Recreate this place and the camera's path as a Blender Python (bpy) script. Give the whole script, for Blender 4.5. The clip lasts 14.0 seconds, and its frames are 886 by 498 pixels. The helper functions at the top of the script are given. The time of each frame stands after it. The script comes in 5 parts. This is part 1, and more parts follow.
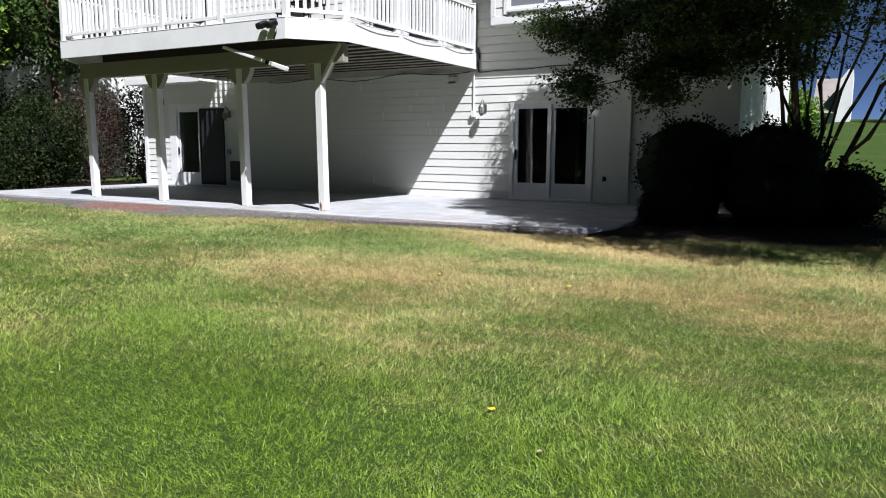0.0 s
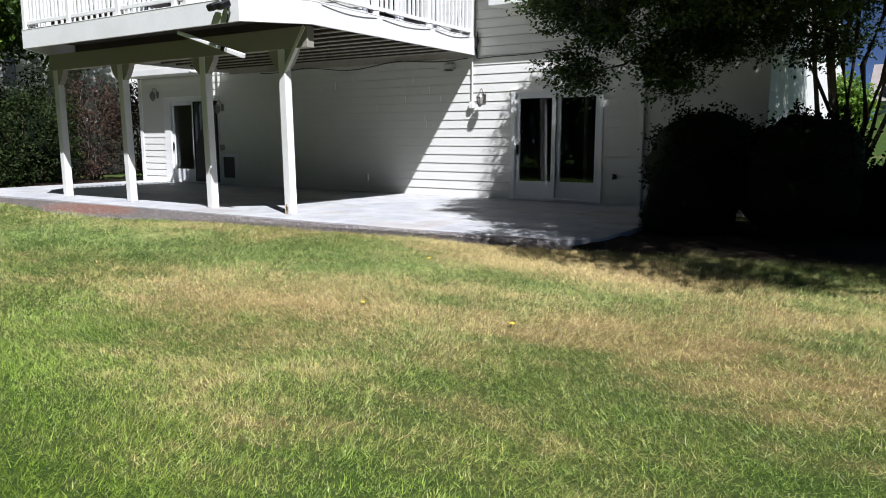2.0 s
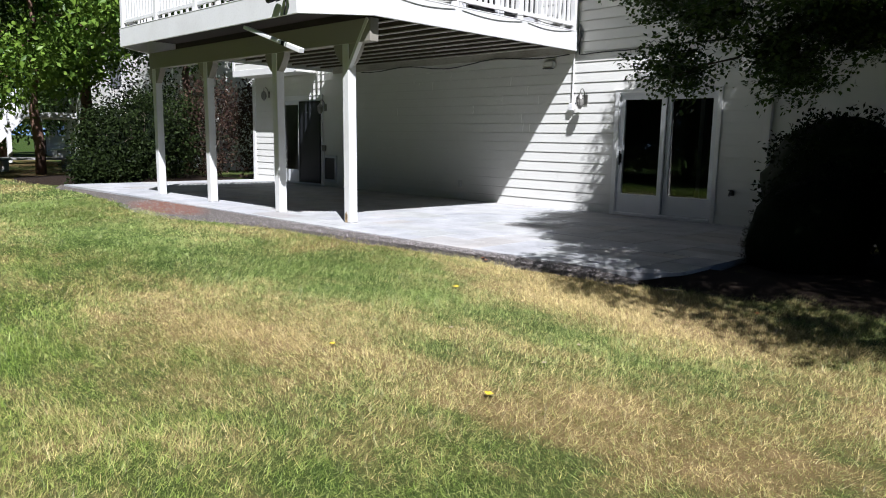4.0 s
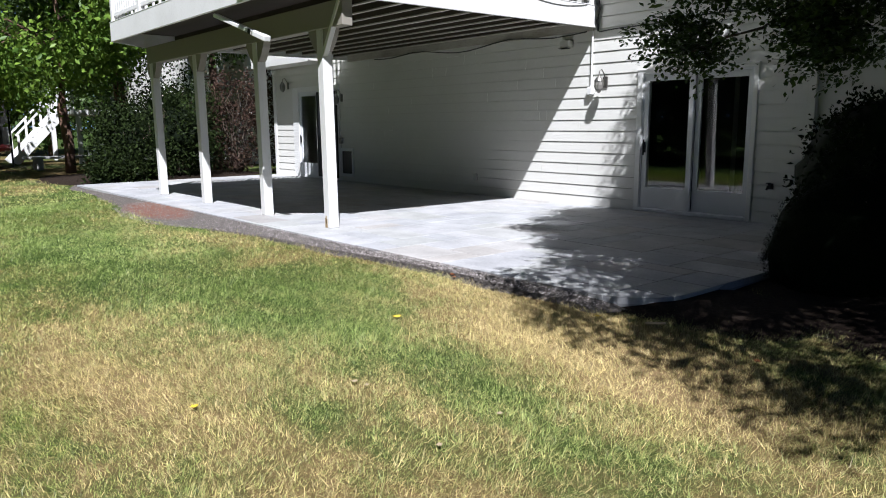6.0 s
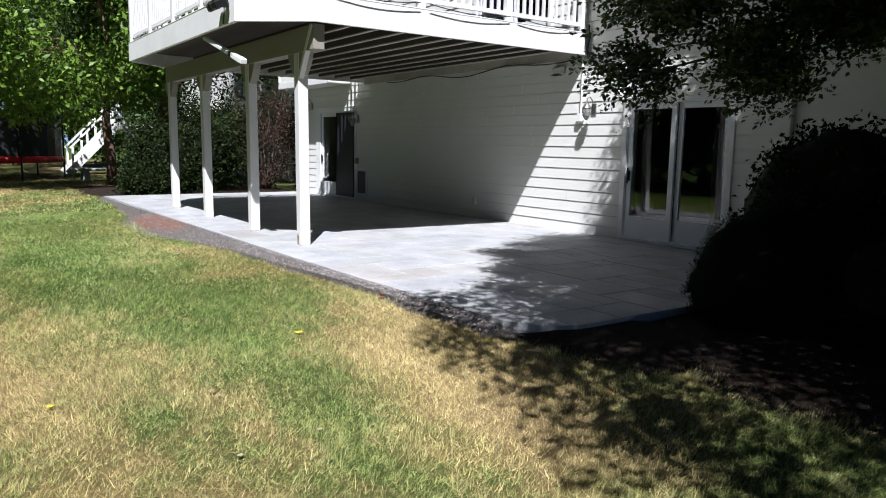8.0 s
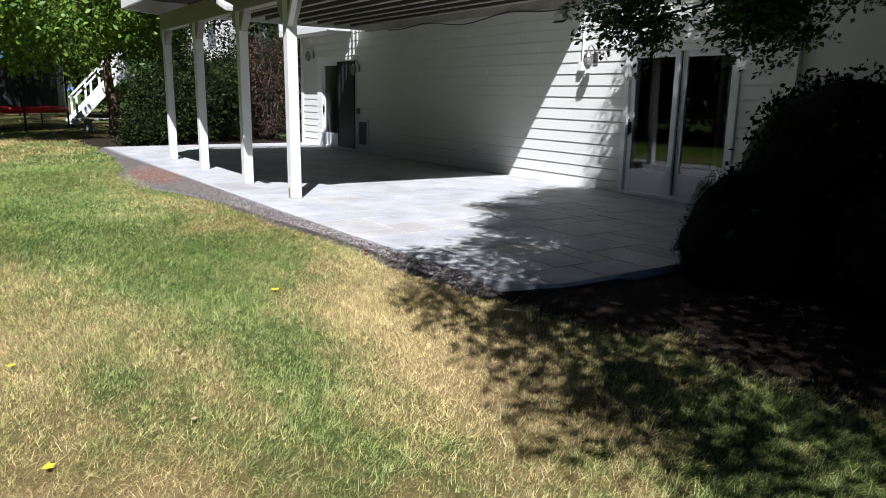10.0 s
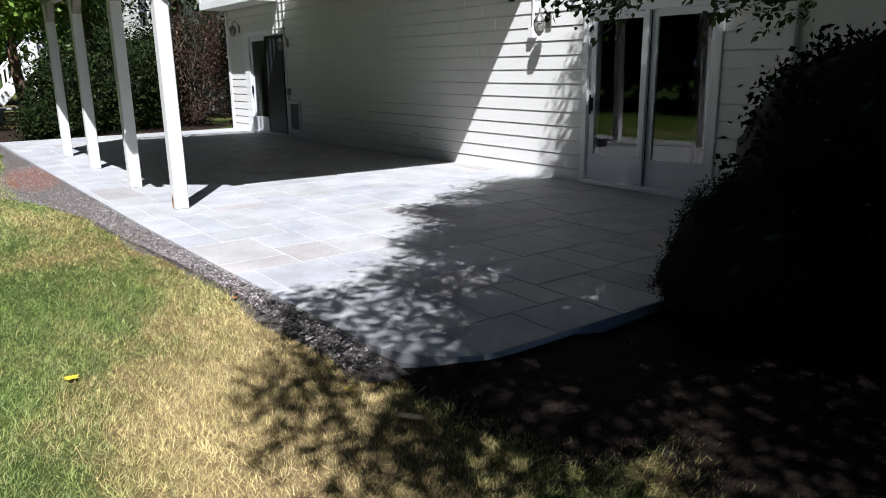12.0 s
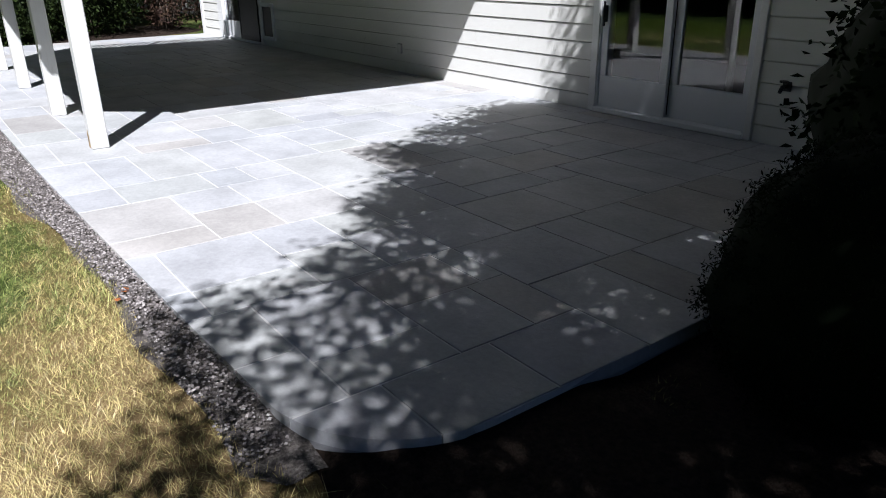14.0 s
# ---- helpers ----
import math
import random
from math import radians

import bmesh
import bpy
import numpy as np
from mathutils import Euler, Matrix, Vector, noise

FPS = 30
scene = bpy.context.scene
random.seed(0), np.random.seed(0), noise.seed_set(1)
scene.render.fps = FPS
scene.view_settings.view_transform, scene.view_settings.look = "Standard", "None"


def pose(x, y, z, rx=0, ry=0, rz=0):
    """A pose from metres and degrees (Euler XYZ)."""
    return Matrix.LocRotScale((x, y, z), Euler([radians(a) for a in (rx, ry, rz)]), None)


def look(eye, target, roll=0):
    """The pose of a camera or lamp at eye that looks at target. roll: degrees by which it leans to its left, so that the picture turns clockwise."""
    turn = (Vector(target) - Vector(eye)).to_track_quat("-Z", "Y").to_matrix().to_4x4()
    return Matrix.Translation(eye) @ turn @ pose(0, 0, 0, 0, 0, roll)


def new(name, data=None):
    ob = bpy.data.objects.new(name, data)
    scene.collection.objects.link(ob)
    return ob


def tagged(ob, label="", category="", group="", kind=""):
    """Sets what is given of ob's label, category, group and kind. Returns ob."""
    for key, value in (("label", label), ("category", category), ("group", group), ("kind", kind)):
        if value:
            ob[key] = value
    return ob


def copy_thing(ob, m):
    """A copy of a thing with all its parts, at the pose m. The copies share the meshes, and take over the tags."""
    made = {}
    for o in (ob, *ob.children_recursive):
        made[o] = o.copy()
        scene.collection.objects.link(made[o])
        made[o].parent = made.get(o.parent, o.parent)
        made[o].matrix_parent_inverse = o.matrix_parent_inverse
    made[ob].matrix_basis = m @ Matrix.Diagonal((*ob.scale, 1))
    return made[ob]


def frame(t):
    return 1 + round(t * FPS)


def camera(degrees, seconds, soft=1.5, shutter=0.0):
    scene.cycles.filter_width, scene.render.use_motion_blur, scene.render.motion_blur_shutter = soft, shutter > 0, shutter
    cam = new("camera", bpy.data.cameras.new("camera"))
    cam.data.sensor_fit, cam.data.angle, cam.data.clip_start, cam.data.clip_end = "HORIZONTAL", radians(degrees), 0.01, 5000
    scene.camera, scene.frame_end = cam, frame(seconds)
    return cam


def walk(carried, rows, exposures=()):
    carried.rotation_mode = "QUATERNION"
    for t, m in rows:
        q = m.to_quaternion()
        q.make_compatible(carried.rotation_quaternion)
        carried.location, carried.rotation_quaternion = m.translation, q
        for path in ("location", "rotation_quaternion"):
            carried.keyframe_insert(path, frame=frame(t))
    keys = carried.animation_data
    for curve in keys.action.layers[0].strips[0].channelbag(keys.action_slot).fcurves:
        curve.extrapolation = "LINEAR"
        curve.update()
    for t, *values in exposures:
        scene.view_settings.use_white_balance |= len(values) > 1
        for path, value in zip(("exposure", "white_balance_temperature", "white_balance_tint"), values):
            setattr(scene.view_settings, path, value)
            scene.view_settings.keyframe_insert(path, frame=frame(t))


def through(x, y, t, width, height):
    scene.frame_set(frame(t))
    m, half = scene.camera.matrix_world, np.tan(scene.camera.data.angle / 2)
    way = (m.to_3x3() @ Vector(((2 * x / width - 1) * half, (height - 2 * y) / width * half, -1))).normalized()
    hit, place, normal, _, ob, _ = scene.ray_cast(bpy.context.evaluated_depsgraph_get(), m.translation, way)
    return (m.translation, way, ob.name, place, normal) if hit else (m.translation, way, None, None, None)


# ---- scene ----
import itertools

cam = camera(63.1, 14.0, 1.0)
PATH = [
    (0, (-0.309, -0.607, 1.093), (-1.287, 1.116, 0.818), 0.4),
    (0.5, (-0.328, -0.127, 1.091), (-1.343, 1.581, 0.864), -0.3),
    (1, (-0.264, 0.337, 1.113), (-1.268, 2.054, 0.905), -0.4),
    (1.5, (-0.135, 0.778, 1.133), (-1.135, 2.487, 0.856), 0.4),
    (2, (-0.165, 1.208, 1.159), (-1.248, 2.863, 0.861), 0.1),
    (2.5, (-0.065, 1.634, 1.186), (-1.224, 3.248, 0.955), -0.1),
    (2.7, (-0.004, 1.833, 1.172), (-1.231, 3.397, 0.945), 1.8),
    (4.8, (-0.236, 3.56, 1.283), (-1.672, 4.91, 0.945), -0.4),
    (5, (-0.298, 3.715, 1.332), (-1.708, 5.087, 0.974), -1.0),
    (5.5, (-0.307, 4.086, 1.306), (-1.789, 5.399, 1.023), 0.4),
    (6, (-0.217, 4.486, 1.327), (-1.729, 5.75, 0.989), -0.3),
    (6.5, (-0.198, 4.814, 1.313), (-1.643, 6.143, 0.932), 0.4),
    (7, (-0.068, 5.134, 1.369), (-1.489, 6.501, 1.033), -0.1),
    (7.2, (0.082, 5.239, 1.323), (-1.476, 6.46, 1.035), 1.0),
    (9.3, (0.966, 5.474, 1.405), (-0.679, 6.573, 1.113), 1.3),
    (9.5, (0.943, 5.502, 1.394), (-0.704, 6.59, 1.07), 1.1),
    (10, (0.619, 5.71, 1.368), (-1.001, 6.808, 0.954), 1.2),
    (10.5, (0.297, 6.047, 1.379), (-1.241, 7.254, 0.961), 0.2),
    (11, (0.03, 6.455, 1.4), (-1.563, 7.585, 0.972), -0.1),
    (11.5, (-0.361, 6.804, 1.412), (-1.93, 7.943, 0.924), 0.3),
    (12, (-0.609, 7.161, 1.425), (-2.17, 8.313, 0.94), -0.6),
    (12.5, (-0.861, 7.53, 1.482), (-2.455, 8.586, 0.893), 0.1),
    (13, (-1.191, 7.745, 1.464), (-2.75, 8.843, 0.863), -1.1),
    (13.5, (-1.422, 7.97, 1.459), (-2.929, 9.091, 0.77), -0.6),
    (14, (-1.631, 8.195, 1.481), (-3.133, 9.29, 0.741), -0.6),
]
EXPOSURES = [(0.0, 0.84, 5900, 14), (14.0, 0.84, 5900, 14)]
walk(cam, [(t, look(eye, target, roll)) for t, eye, target, roll in PATH], EXPOSURES)


# ---- light ----
SUN = Vector((0.64, -0.42, 1.0)).normalized()          # towards the sun
world = bpy.data.worlds.new("sky")
scene.world = world
world.use_nodes = True
wn, wl = world.node_tree.nodes, world.node_tree.links
sky = wn.new("ShaderNodeTexSky")
sky.sky_type, sky.sun_disc = "NISHITA", False
sky.sun_elevation = math.asin(SUN.z)
sky.sun_rotation = math.atan2(SUN.x, SUN.y)
sky.altitude, sky.air_density, sky.dust_density, sky.ozone_density = 2200, 0.2, 0.0, 1.0
wn["Background"].inputs["Strength"].default_value = 0.05
wl.new(sky.outputs["Color"], wn["Background"].inputs["Color"])
sun = new("sun", bpy.data.lights.new("sun", "SUN"))
sun.data.energy, sun.data.angle, sun.data.color = 5.0, radians(0.53), (1.0, 0.975, 0.94)
sun.matrix_world = look((20, -12, 30), Vector((20, -12, 30)) - SUN)


# ---- materials ----
def mat(name, base, rough=0.6, metal=0.0, spec=0.5):
    m = bpy.data.materials.new(name)
    m.use_nodes = True
    b = m.node_tree.nodes["Principled BSDF"]
    b.inputs["Base Color"].default_value = (*base, 1)
    b.inputs["Roughness"].default_value = rough
    b.inputs["Metallic"].default_value = metal
    b.inputs["Specular IOR Level"].default_value = spec
    return m


def node(m, kind, **values):
    n = m.node_tree.nodes.new(kind)
    for key, value in values.items():
        n.inputs[key.replace("_", " ")].default_value = value
    return n


def link(m, a, b):
    m.node_tree.links.new(a, b)


def noise_of(m, scale, detail=4.0, rough=0.55, stretch=(1, 1, 1)):
    geo = m.node_tree.nodes.new("ShaderNodeNewGeometry")
    mapping = node(m, "ShaderNodeMapping", Scale=stretch)
    link(m, geo.outputs["Position"], mapping.inputs["Vector"])
    n = node(m, "ShaderNodeTexNoise", Scale=scale, Detail=detail, Roughness=rough)
    link(m, mapping.outputs["Vector"], n.inputs["Vector"])
    return n.outputs["Fac"]


def ramp(m, fac, stops):
    r = m.node_tree.nodes.new("ShaderNodeValToRGB")
    while len(r.color_ramp.elements) < len(stops):
        r.color_ramp.elements.new(0.5)
    for e, (p, c) in zip(r.color_ramp.elements, stops):
        e.position, e.color = p, (*c, 1)
    link(m, fac, r.inputs["Fac"])
    return r.outputs["Color"]


def mix(m, fac, a, b, blend="MIX"):
    n = m.node_tree.nodes.new("ShaderNodeMix")
    n.data_type, n.blend_type = "RGBA", blend
    for value, socket in ((fac, n.inputs[0]), (a, n.inputs[6]), (b, n.inputs[7])):
        if isinstance(value, (int, float)):
            socket.default_value = value
        elif isinstance(value, tuple):
            socket.default_value = (*value, 1)
        else:
            link(m, value, socket)
    return n.outputs[2]


def bump(m, fac, strength=0.3, distance=0.01):
    n = node(m, "ShaderNodeBump", Strength=strength, Distance=distance)
    link(m, fac, n.inputs["Height"])
    link(m, n.outputs["Normal"], m.node_tree.nodes["Principled BSDF"].inputs["Normal"])


def colour(m, socket):
    link(m, socket, m.node_tree.nodes["Principled BSDF"].inputs["Base Color"])


def painted(name, base, dirt=(0.35, 0.33, 0.28), amount=0.25, rough=0.55, grain=(2, 2, 2)):
    m = mat(name, base, rough)
    big = ramp(m, noise_of(m, 1.3, 5), [(0.45, (0, 0, 0)), (0.8, (amount, amount, amount))])
    fine = ramp(m, noise_of(m, 18, 6, 0.7, grain), [(0.5, (0, 0, 0)), (0.85, (amount, amount, amount))])
    both = mix(m, 1.0, big, fine, "ADD")
    colour(m, mix(m, both, base, dirt))
    bump(m, noise_of(m, 60, 4, 0.6, grain), 0.12, 0.004)
    return m


def leafy(name, dark, light, rough=0.45, through=0.25):
    m = mat(name, dark, rough, spec=0.22)
    geo = m.node_tree.nodes.new("ShaderNodeNewGeometry")
    colour(m, mix(m, geo.outputs["Random Per Island"], dark, light))
    if through:
        b = m.node_tree.nodes["Principled BSDF"]
        t = node(m, "ShaderNodeBsdfTranslucent", Color=(*[min(1, 1.6 * c) for c in light], 1))
        s = node(m, "ShaderNodeMixShader", Fac=through)
        link(m, b.outputs[0], s.inputs[1])
        link(m, t.outputs[0], s.inputs[2])
        link(m, s.outputs[0], m.node_tree.nodes["Material Output"].inputs["Surface"])
    return m


WHITE = painted("white_paint", (0.78, 0.78, 0.76))
SIDING = painted("siding_paint", (0.71, 0.705, 0.66), (0.45, 0.43, 0.36), 0.18, 0.6, (0.4, 2, 5))
POST_PAINT = painted("post_paint", (0.68, 0.68, 0.66), (0.42, 0.38, 0.3), 0.35, 0.6, (4, 4, 0.5))
STUCCO = painted("chase_paint", (0.62, 0.62, 0.58), (0.4, 0.4, 0.34), 0.2)
FRAME = painted("door_paint", (0.70, 0.71, 0.72), (0.45, 0.45, 0.45), 0.12, 0.4)
# post paint darkened for the shade under the deck
SHADED_PAINT = painted("shaded_paint", (0.27, 0.25, 0.215), (0.3, 0.27, 0.2), 0.4, 0.6, (0.5, 4, 4))
JOIST = painted("joist_wood", (0.50, 0.47, 0.42), (0.16, 0.12, 0.09), 0.6, 0.7, (0.5, 4, 4))
# under-deck shade is put into this near-black wood tone
SHADED_DECK = painted("shaded_underside", (0.055, 0.042, 0.032), (0.025, 0.02, 0.015), 0.6, 0.8, (0.5, 4, 4))
DARK_METAL = mat("dark_metal", (0.03, 0.03, 0.032), 0.4, 0.8)
PEWTER = mat("pewter", (0.28, 0.27, 0.25), 0.4, 0.9)
RUBBER = mat("black_plastic", (0.02, 0.02, 0.02), 0.5)
CABLE = mat("cable_black", (0.03, 0.03, 0.03), 0.5)
# near-black on every room surface paints the inside as unlit
UNLIT_ROOM = mat("room_unlit", (0.05, 0.047, 0.043), 0.9)
SCREEN = mat("insect_screen", (0.02, 0.022, 0.026), 0.5)
CURTAIN = mat("curtain", (0.22, 0.215, 0.20), 0.9)
YELLOW = mat("yellow_leaf", (0.75, 0.55, 0.03), 0.6)
RUSSET = mat("russet_leaf", (0.35, 0.11, 0.03), 0.7)
TAN_LEAF = mat("tan_leaf", (0.36, 0.29, 0.18), 0.8)
ROOFING = painted("roof_shingle", (0.20, 0.15, 0.13), (0.1, 0.08, 0.07), 0.5, 0.9)
ROOF_GREY = painted("grey_shingle", (0.26, 0.23, 0.21), (0.14, 0.12, 0.11), 0.5, 0.9)
RED = mat("red_pad", (0.55, 0.02, 0.03), 0.5)
GREY_STONE = painted("grey_slab", (0.4, 0.39, 0.37), (0.2, 0.2, 0.18), 0.5, 0.8)
BARK = painted("bark", (0.10, 0.075, 0.055), (0.03, 0.025, 0.02), 0.8, 0.9, (3, 3, 0.6))
BARK_L = painted("bark_red", (0.19, 0.11, 0.075), (0.06, 0.04, 0.03), 0.8, 0.9, (3, 3, 0.6))
LEAF_NEAR = leafy("leaf_near", (0.022, 0.040, 0.010), (0.060, 0.098, 0.020), 0.4, 0.12)
# hedge leaves darkened in place of tree shade falling on them
LEAF_SHADED = leafy("leaf_shaded", (0.004, 0.007, 0.003), (0.030, 0.046, 0.013), 0.5, 0.06)
# yew and shrub leaf tones taken near black to carry deep shade
SHADED_YEW = leafy("shaded_yew", (0.005, 0.008, 0.004), (0.011, 0.018, 0.007), 0.8, 0.0)
SHADED_SHRUB = leafy("shaded_shrub", (0.008, 0.013, 0.006), (0.017, 0.028, 0.010), 0.6, 0.03)
LEAF_LIGHT = leafy("leaf_light", (0.045, 0.10, 0.014), (0.18, 0.28, 0.04), 0.45, 0.16)
LEAF_MID = leafy("leaf_mid", (0.03, 0.06, 0.014), (0.075, 0.12, 0.03), 0.5, 0.2)
LEAF_RED = leafy("leaf_bronze", (0.035, 0.02, 0.018), (0.07, 0.045, 0.03), 0.5, 0.15)

for dull in (SHADED_SHRUB, SHADED_YEW, LEAF_RED, LEAF_SHADED):
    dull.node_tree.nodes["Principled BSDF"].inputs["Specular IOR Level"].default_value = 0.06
GLASS = mat("glass", (1, 1, 1), 0.0)
GLASS.node_tree.nodes["Principled BSDF"].inputs["Transmission Weight"].default_value = 1.0
GLASS.node_tree.nodes["Principled BSDF"].inputs["IOR"].default_value = 1.5


def lawn_colours(m, tip):
    """Green turf with dry straw drifts, the same map for blades and for the soil under them."""
    geo = m.node_tree.nodes.new("ShaderNodeNewGeometry")
    sep = m.node_tree.nodes.new("ShaderNodeSeparateXYZ")
    link(m, geo.outputs["Position"], sep.inputs[0])
    near = node(m, "ShaderNodeMapRange", From_Min=0.8, From_Max=6.0, To_Min=-0.30, To_Max=0.02)
    link(m, sep.outputs["Y"], near.inputs["Value"])
    hill = node(m, "ShaderNodeMapRange", From_Min=13.0, From_Max=18.0, To_Min=0.0, To_Max=-0.25)
    link(m, sep.outputs["Y"], hill.inputs["Value"])
    both = m.node_tree.nodes.new("ShaderNodeMath")
    both.operation = "ADD"
    link(m, near.outputs[0], both.inputs[0])
    link(m, hill.outputs[0], both.inputs[1])
    patch = noise_of(m, 0.5, 5, 0.66, (0.7, 1.3, 0.0))
    small = noise_of(m, 2.6, 6, 0.75, (0.8, 1.5, 0.0))
    a = m.node_tree.nodes.new("ShaderNodeMath")
    a.operation = "ADD"
    link(m, patch, a.inputs[0])
    link(m, both.outputs[0], a.inputs[1])
    for cx, cy, rx, ry, amount in ((-3.6, 8.25, 1.9, 0.9, 0.30), (-2.3, 8.0, 1.4, 0.6, 0.24), (-2.2, 6.3, 3.4, 1.2, 0.07), (-5.0, 8.6, 1.2, 0.5, 0.10), (-5.9, 7.4, 1.7, 1.1, -0.18), (-3.6, 7.45, 1.7, 0.6, -0.10), (-9.0, 6.8, 4.5, 1.8, -0.20), (-15.0, 6.9, 5.5, 2.6, -0.22), (-6.2, 5.6, 2.2, 0.7, 0.14)):
        spot = node(m, "ShaderNodeMapping", Location=(-cx / rx, -cy / ry, 0), Scale=(1 / rx, 1 / ry, 0))
        link(m, geo.outputs["Position"], spot.inputs["Vector"])
        ball = m.node_tree.nodes.new("ShaderNodeTexGradient")
        ball.gradient_type = "SPHERICAL"
        link(m, spot.outputs["Vector"], ball.inputs["Vector"])
        more = m.node_tree.nodes.new("ShaderNodeMath")
        more.operation = "MULTIPLY_ADD"
        link(m, ball.outputs["Fac"], more.inputs[0])
        more.inputs[1].default_value = amount
        link(m, a.outputs[0], more.inputs[2])
        a = more
    s = node(m, "ShaderNodeMath")
    s.operation = "MULTIPLY_ADD"
    link(m, small, s.inputs[0])
    s.inputs[1].default_value = 0.56
    link(m, a.outputs[0], s.inputs[2])
    if tip:
        grain = node(m, "ShaderNodeMath")
        grain.operation = "MULTIPLY_ADD"
        link(m, geo.outputs["Random Per Island"], grain.inputs[0])
        grain.inputs[1].default_value = 0.30
        link(m, s.outputs[0], grain.inputs[2])
        away = node(m, "ShaderNodeMapRange", From_Min=2.5, From_Max=6.5, To_Min=0.0, To_Max=1.0)
        link(m, sep.outputs["Y"], away.inputs["Value"])
        lush, mid, dry, straw = (0.21, 0.32, 0.028), (0.335, 0.39, 0.085), (0.47, 0.405, 0.145), (0.63, 0.505, 0.23)
        pale = (0.24, 0.32, 0.085), (0.36, 0.395, 0.14)
        fac, off = grain.outputs[0], 0.21
    else:
        lush, mid, dry, straw = (0.04, 0.07, 0.014), (0.075, 0.09, 0.026), (0.17, 0.125, 0.052), (0.25, 0.175, 0.085)
        fac, off = s.outputs[0], 0.06
    tone = ramp(m, fac, [(0.52 + off, lush), (0.67 + off, mid), (0.81 + off, dry), (1.00 + off, straw)])
    if not tip:
        return tone
    wan = ramp(m, fac, [(0.52 + off, pale[0]), (0.67 + off, pale[1]), (0.81 + off, dry), (1.00 + off, straw)])
    tone = mix(m, away.outputs[0], tone, wan)
    broad = ramp(m, noise_of(m, 0.9, 5, 0.65, (1, 1, 0)), [(0.3, (0.8, 0.8, 0.8)), (0.7, (1.2, 1.2, 1.2))])
    tuft = ramp(m, noise_of(m, 9.0, 6, 0.8, (1, 1, 0)), [(0.32, (0.66, 0.66, 0.64)), (0.68, (1.38, 1.38, 1.38))])
    wear = mix(m, 1.0, broad, tuft, "MULTIPLY")
    each = node(m, "ShaderNodeMath")
    each.operation = "FRACT"
    times = node(m, "ShaderNodeMath")
    times.operation = "MULTIPLY"
    link(m, geo.outputs["Random Per Island"], times.inputs[0])
    times.inputs[1].default_value = 37.7
    link(m, times.outputs[0], each.inputs[0])
    own = ramp(m, each.outputs[0], [(0.0, (0.26, 0.26, 0.24)), (0.5, (1.0, 1.0, 1.0)), (1.0, (1.62, 1.6, 1.66))])
    return mix(m, 1.0, mix(m, 1.0, tone, wear, "MULTIPLY"), own, "MULTIPLY")


SOIL = mat("lawn_soil", (0.1, 0.12, 0.04), 0.95, spec=0.1)
colour(SOIL, lawn_colours(SOIL, False))
bump(SOIL, noise_of(SOIL, 45, 6, 0.7), 0.9, 0.03)
BLADE = mat("grass_blade", (0.1, 0.2, 0.03), 0.42, spec=0.4)
colour(BLADE, lawn_colours(BLADE, True))
blade_t = node(BLADE, "ShaderNodeBsdfTranslucent", Color=(0.22, 0.32, 0.06, 1))
blade_m = node(BLADE, "ShaderNodeMixShader", Fac=0.25)
link(BLADE, BLADE.node_tree.nodes["Principled BSDF"].outputs[0], blade_m.inputs[1])
link(BLADE, blade_t.outputs[0], blade_m.inputs[2])
link(BLADE, blade_m.outputs[0], BLADE.node_tree.nodes["Material Output"].inputs["Surface"])

GRAVEL = mat("gravel_soil", (0.2, 0.18, 0.17), 0.95, spec=0.2)
gr = ramp(GRAVEL, noise_of(GRAVEL, 55, 5, 0.7), [(0.3, (0.05, 0.043, 0.038)), (0.55, (0.17, 0.15, 0.135)), (0.75, (0.36, 0.335, 0.31))])
red_at = node(GRAVEL, "ShaderNodeMapping", Location=(12.7 / 1.7, -8.55 / 0.42, 0), Scale=(1 / 1.7, 1 / 0.42, 0))
red_geo = GRAVEL.node_tree.nodes.new("ShaderNodeNewGeometry")
link(GRAVEL, red_geo.outputs["Position"], red_at.inputs["Vector"])
red_ball = GRAVEL.node_tree.nodes.new("ShaderNodeTexGradient")
red_ball.gradient_type = "SPHERICAL"
link(GRAVEL, red_at.outputs["Vector"], red_ball.inputs["Vector"])
red = ramp(GRAVEL, red_ball.outputs["Fac"], [(0.05, (0, 0, 0)), (0.4, (1, 1, 1))])
colour(GRAVEL, mix(GRAVEL, red, gr, mix(GRAVEL, 0.75, gr, (0.26, 0.10, 0.06))))
bump(GRAVEL, noise_of(GRAVEL, 90, 4, 0.7), 1.0, 0.03)
PEBBLE = mat("pebble", (0.22, 0.2, 0.19), 0.9)
pgeo = PEBBLE.node_tree.nodes.new("ShaderNodeNewGeometry")
colour(PEBBLE, ramp(PEBBLE, pgeo.outputs["Random Per Island"], [(0.0, (0.06, 0.053, 0.05)), (0.7, (0.21, 0.185, 0.175)), (1.0, (0.40, 0.37, 0.35))]))
MULCH = mat("mulch", (0.07, 0.045, 0.03), 0.95, spec=0.1)
colour(MULCH, ramp(MULCH, noise_of(MULCH, 40, 6, 0.7), [(0.3, (0.012, 0.009, 0.007)), (0.7, (0.055, 0.038, 0.028))]))
bump(MULCH, noise_of(MULCH, 50, 5, 0.7), 1.0, 0.04)

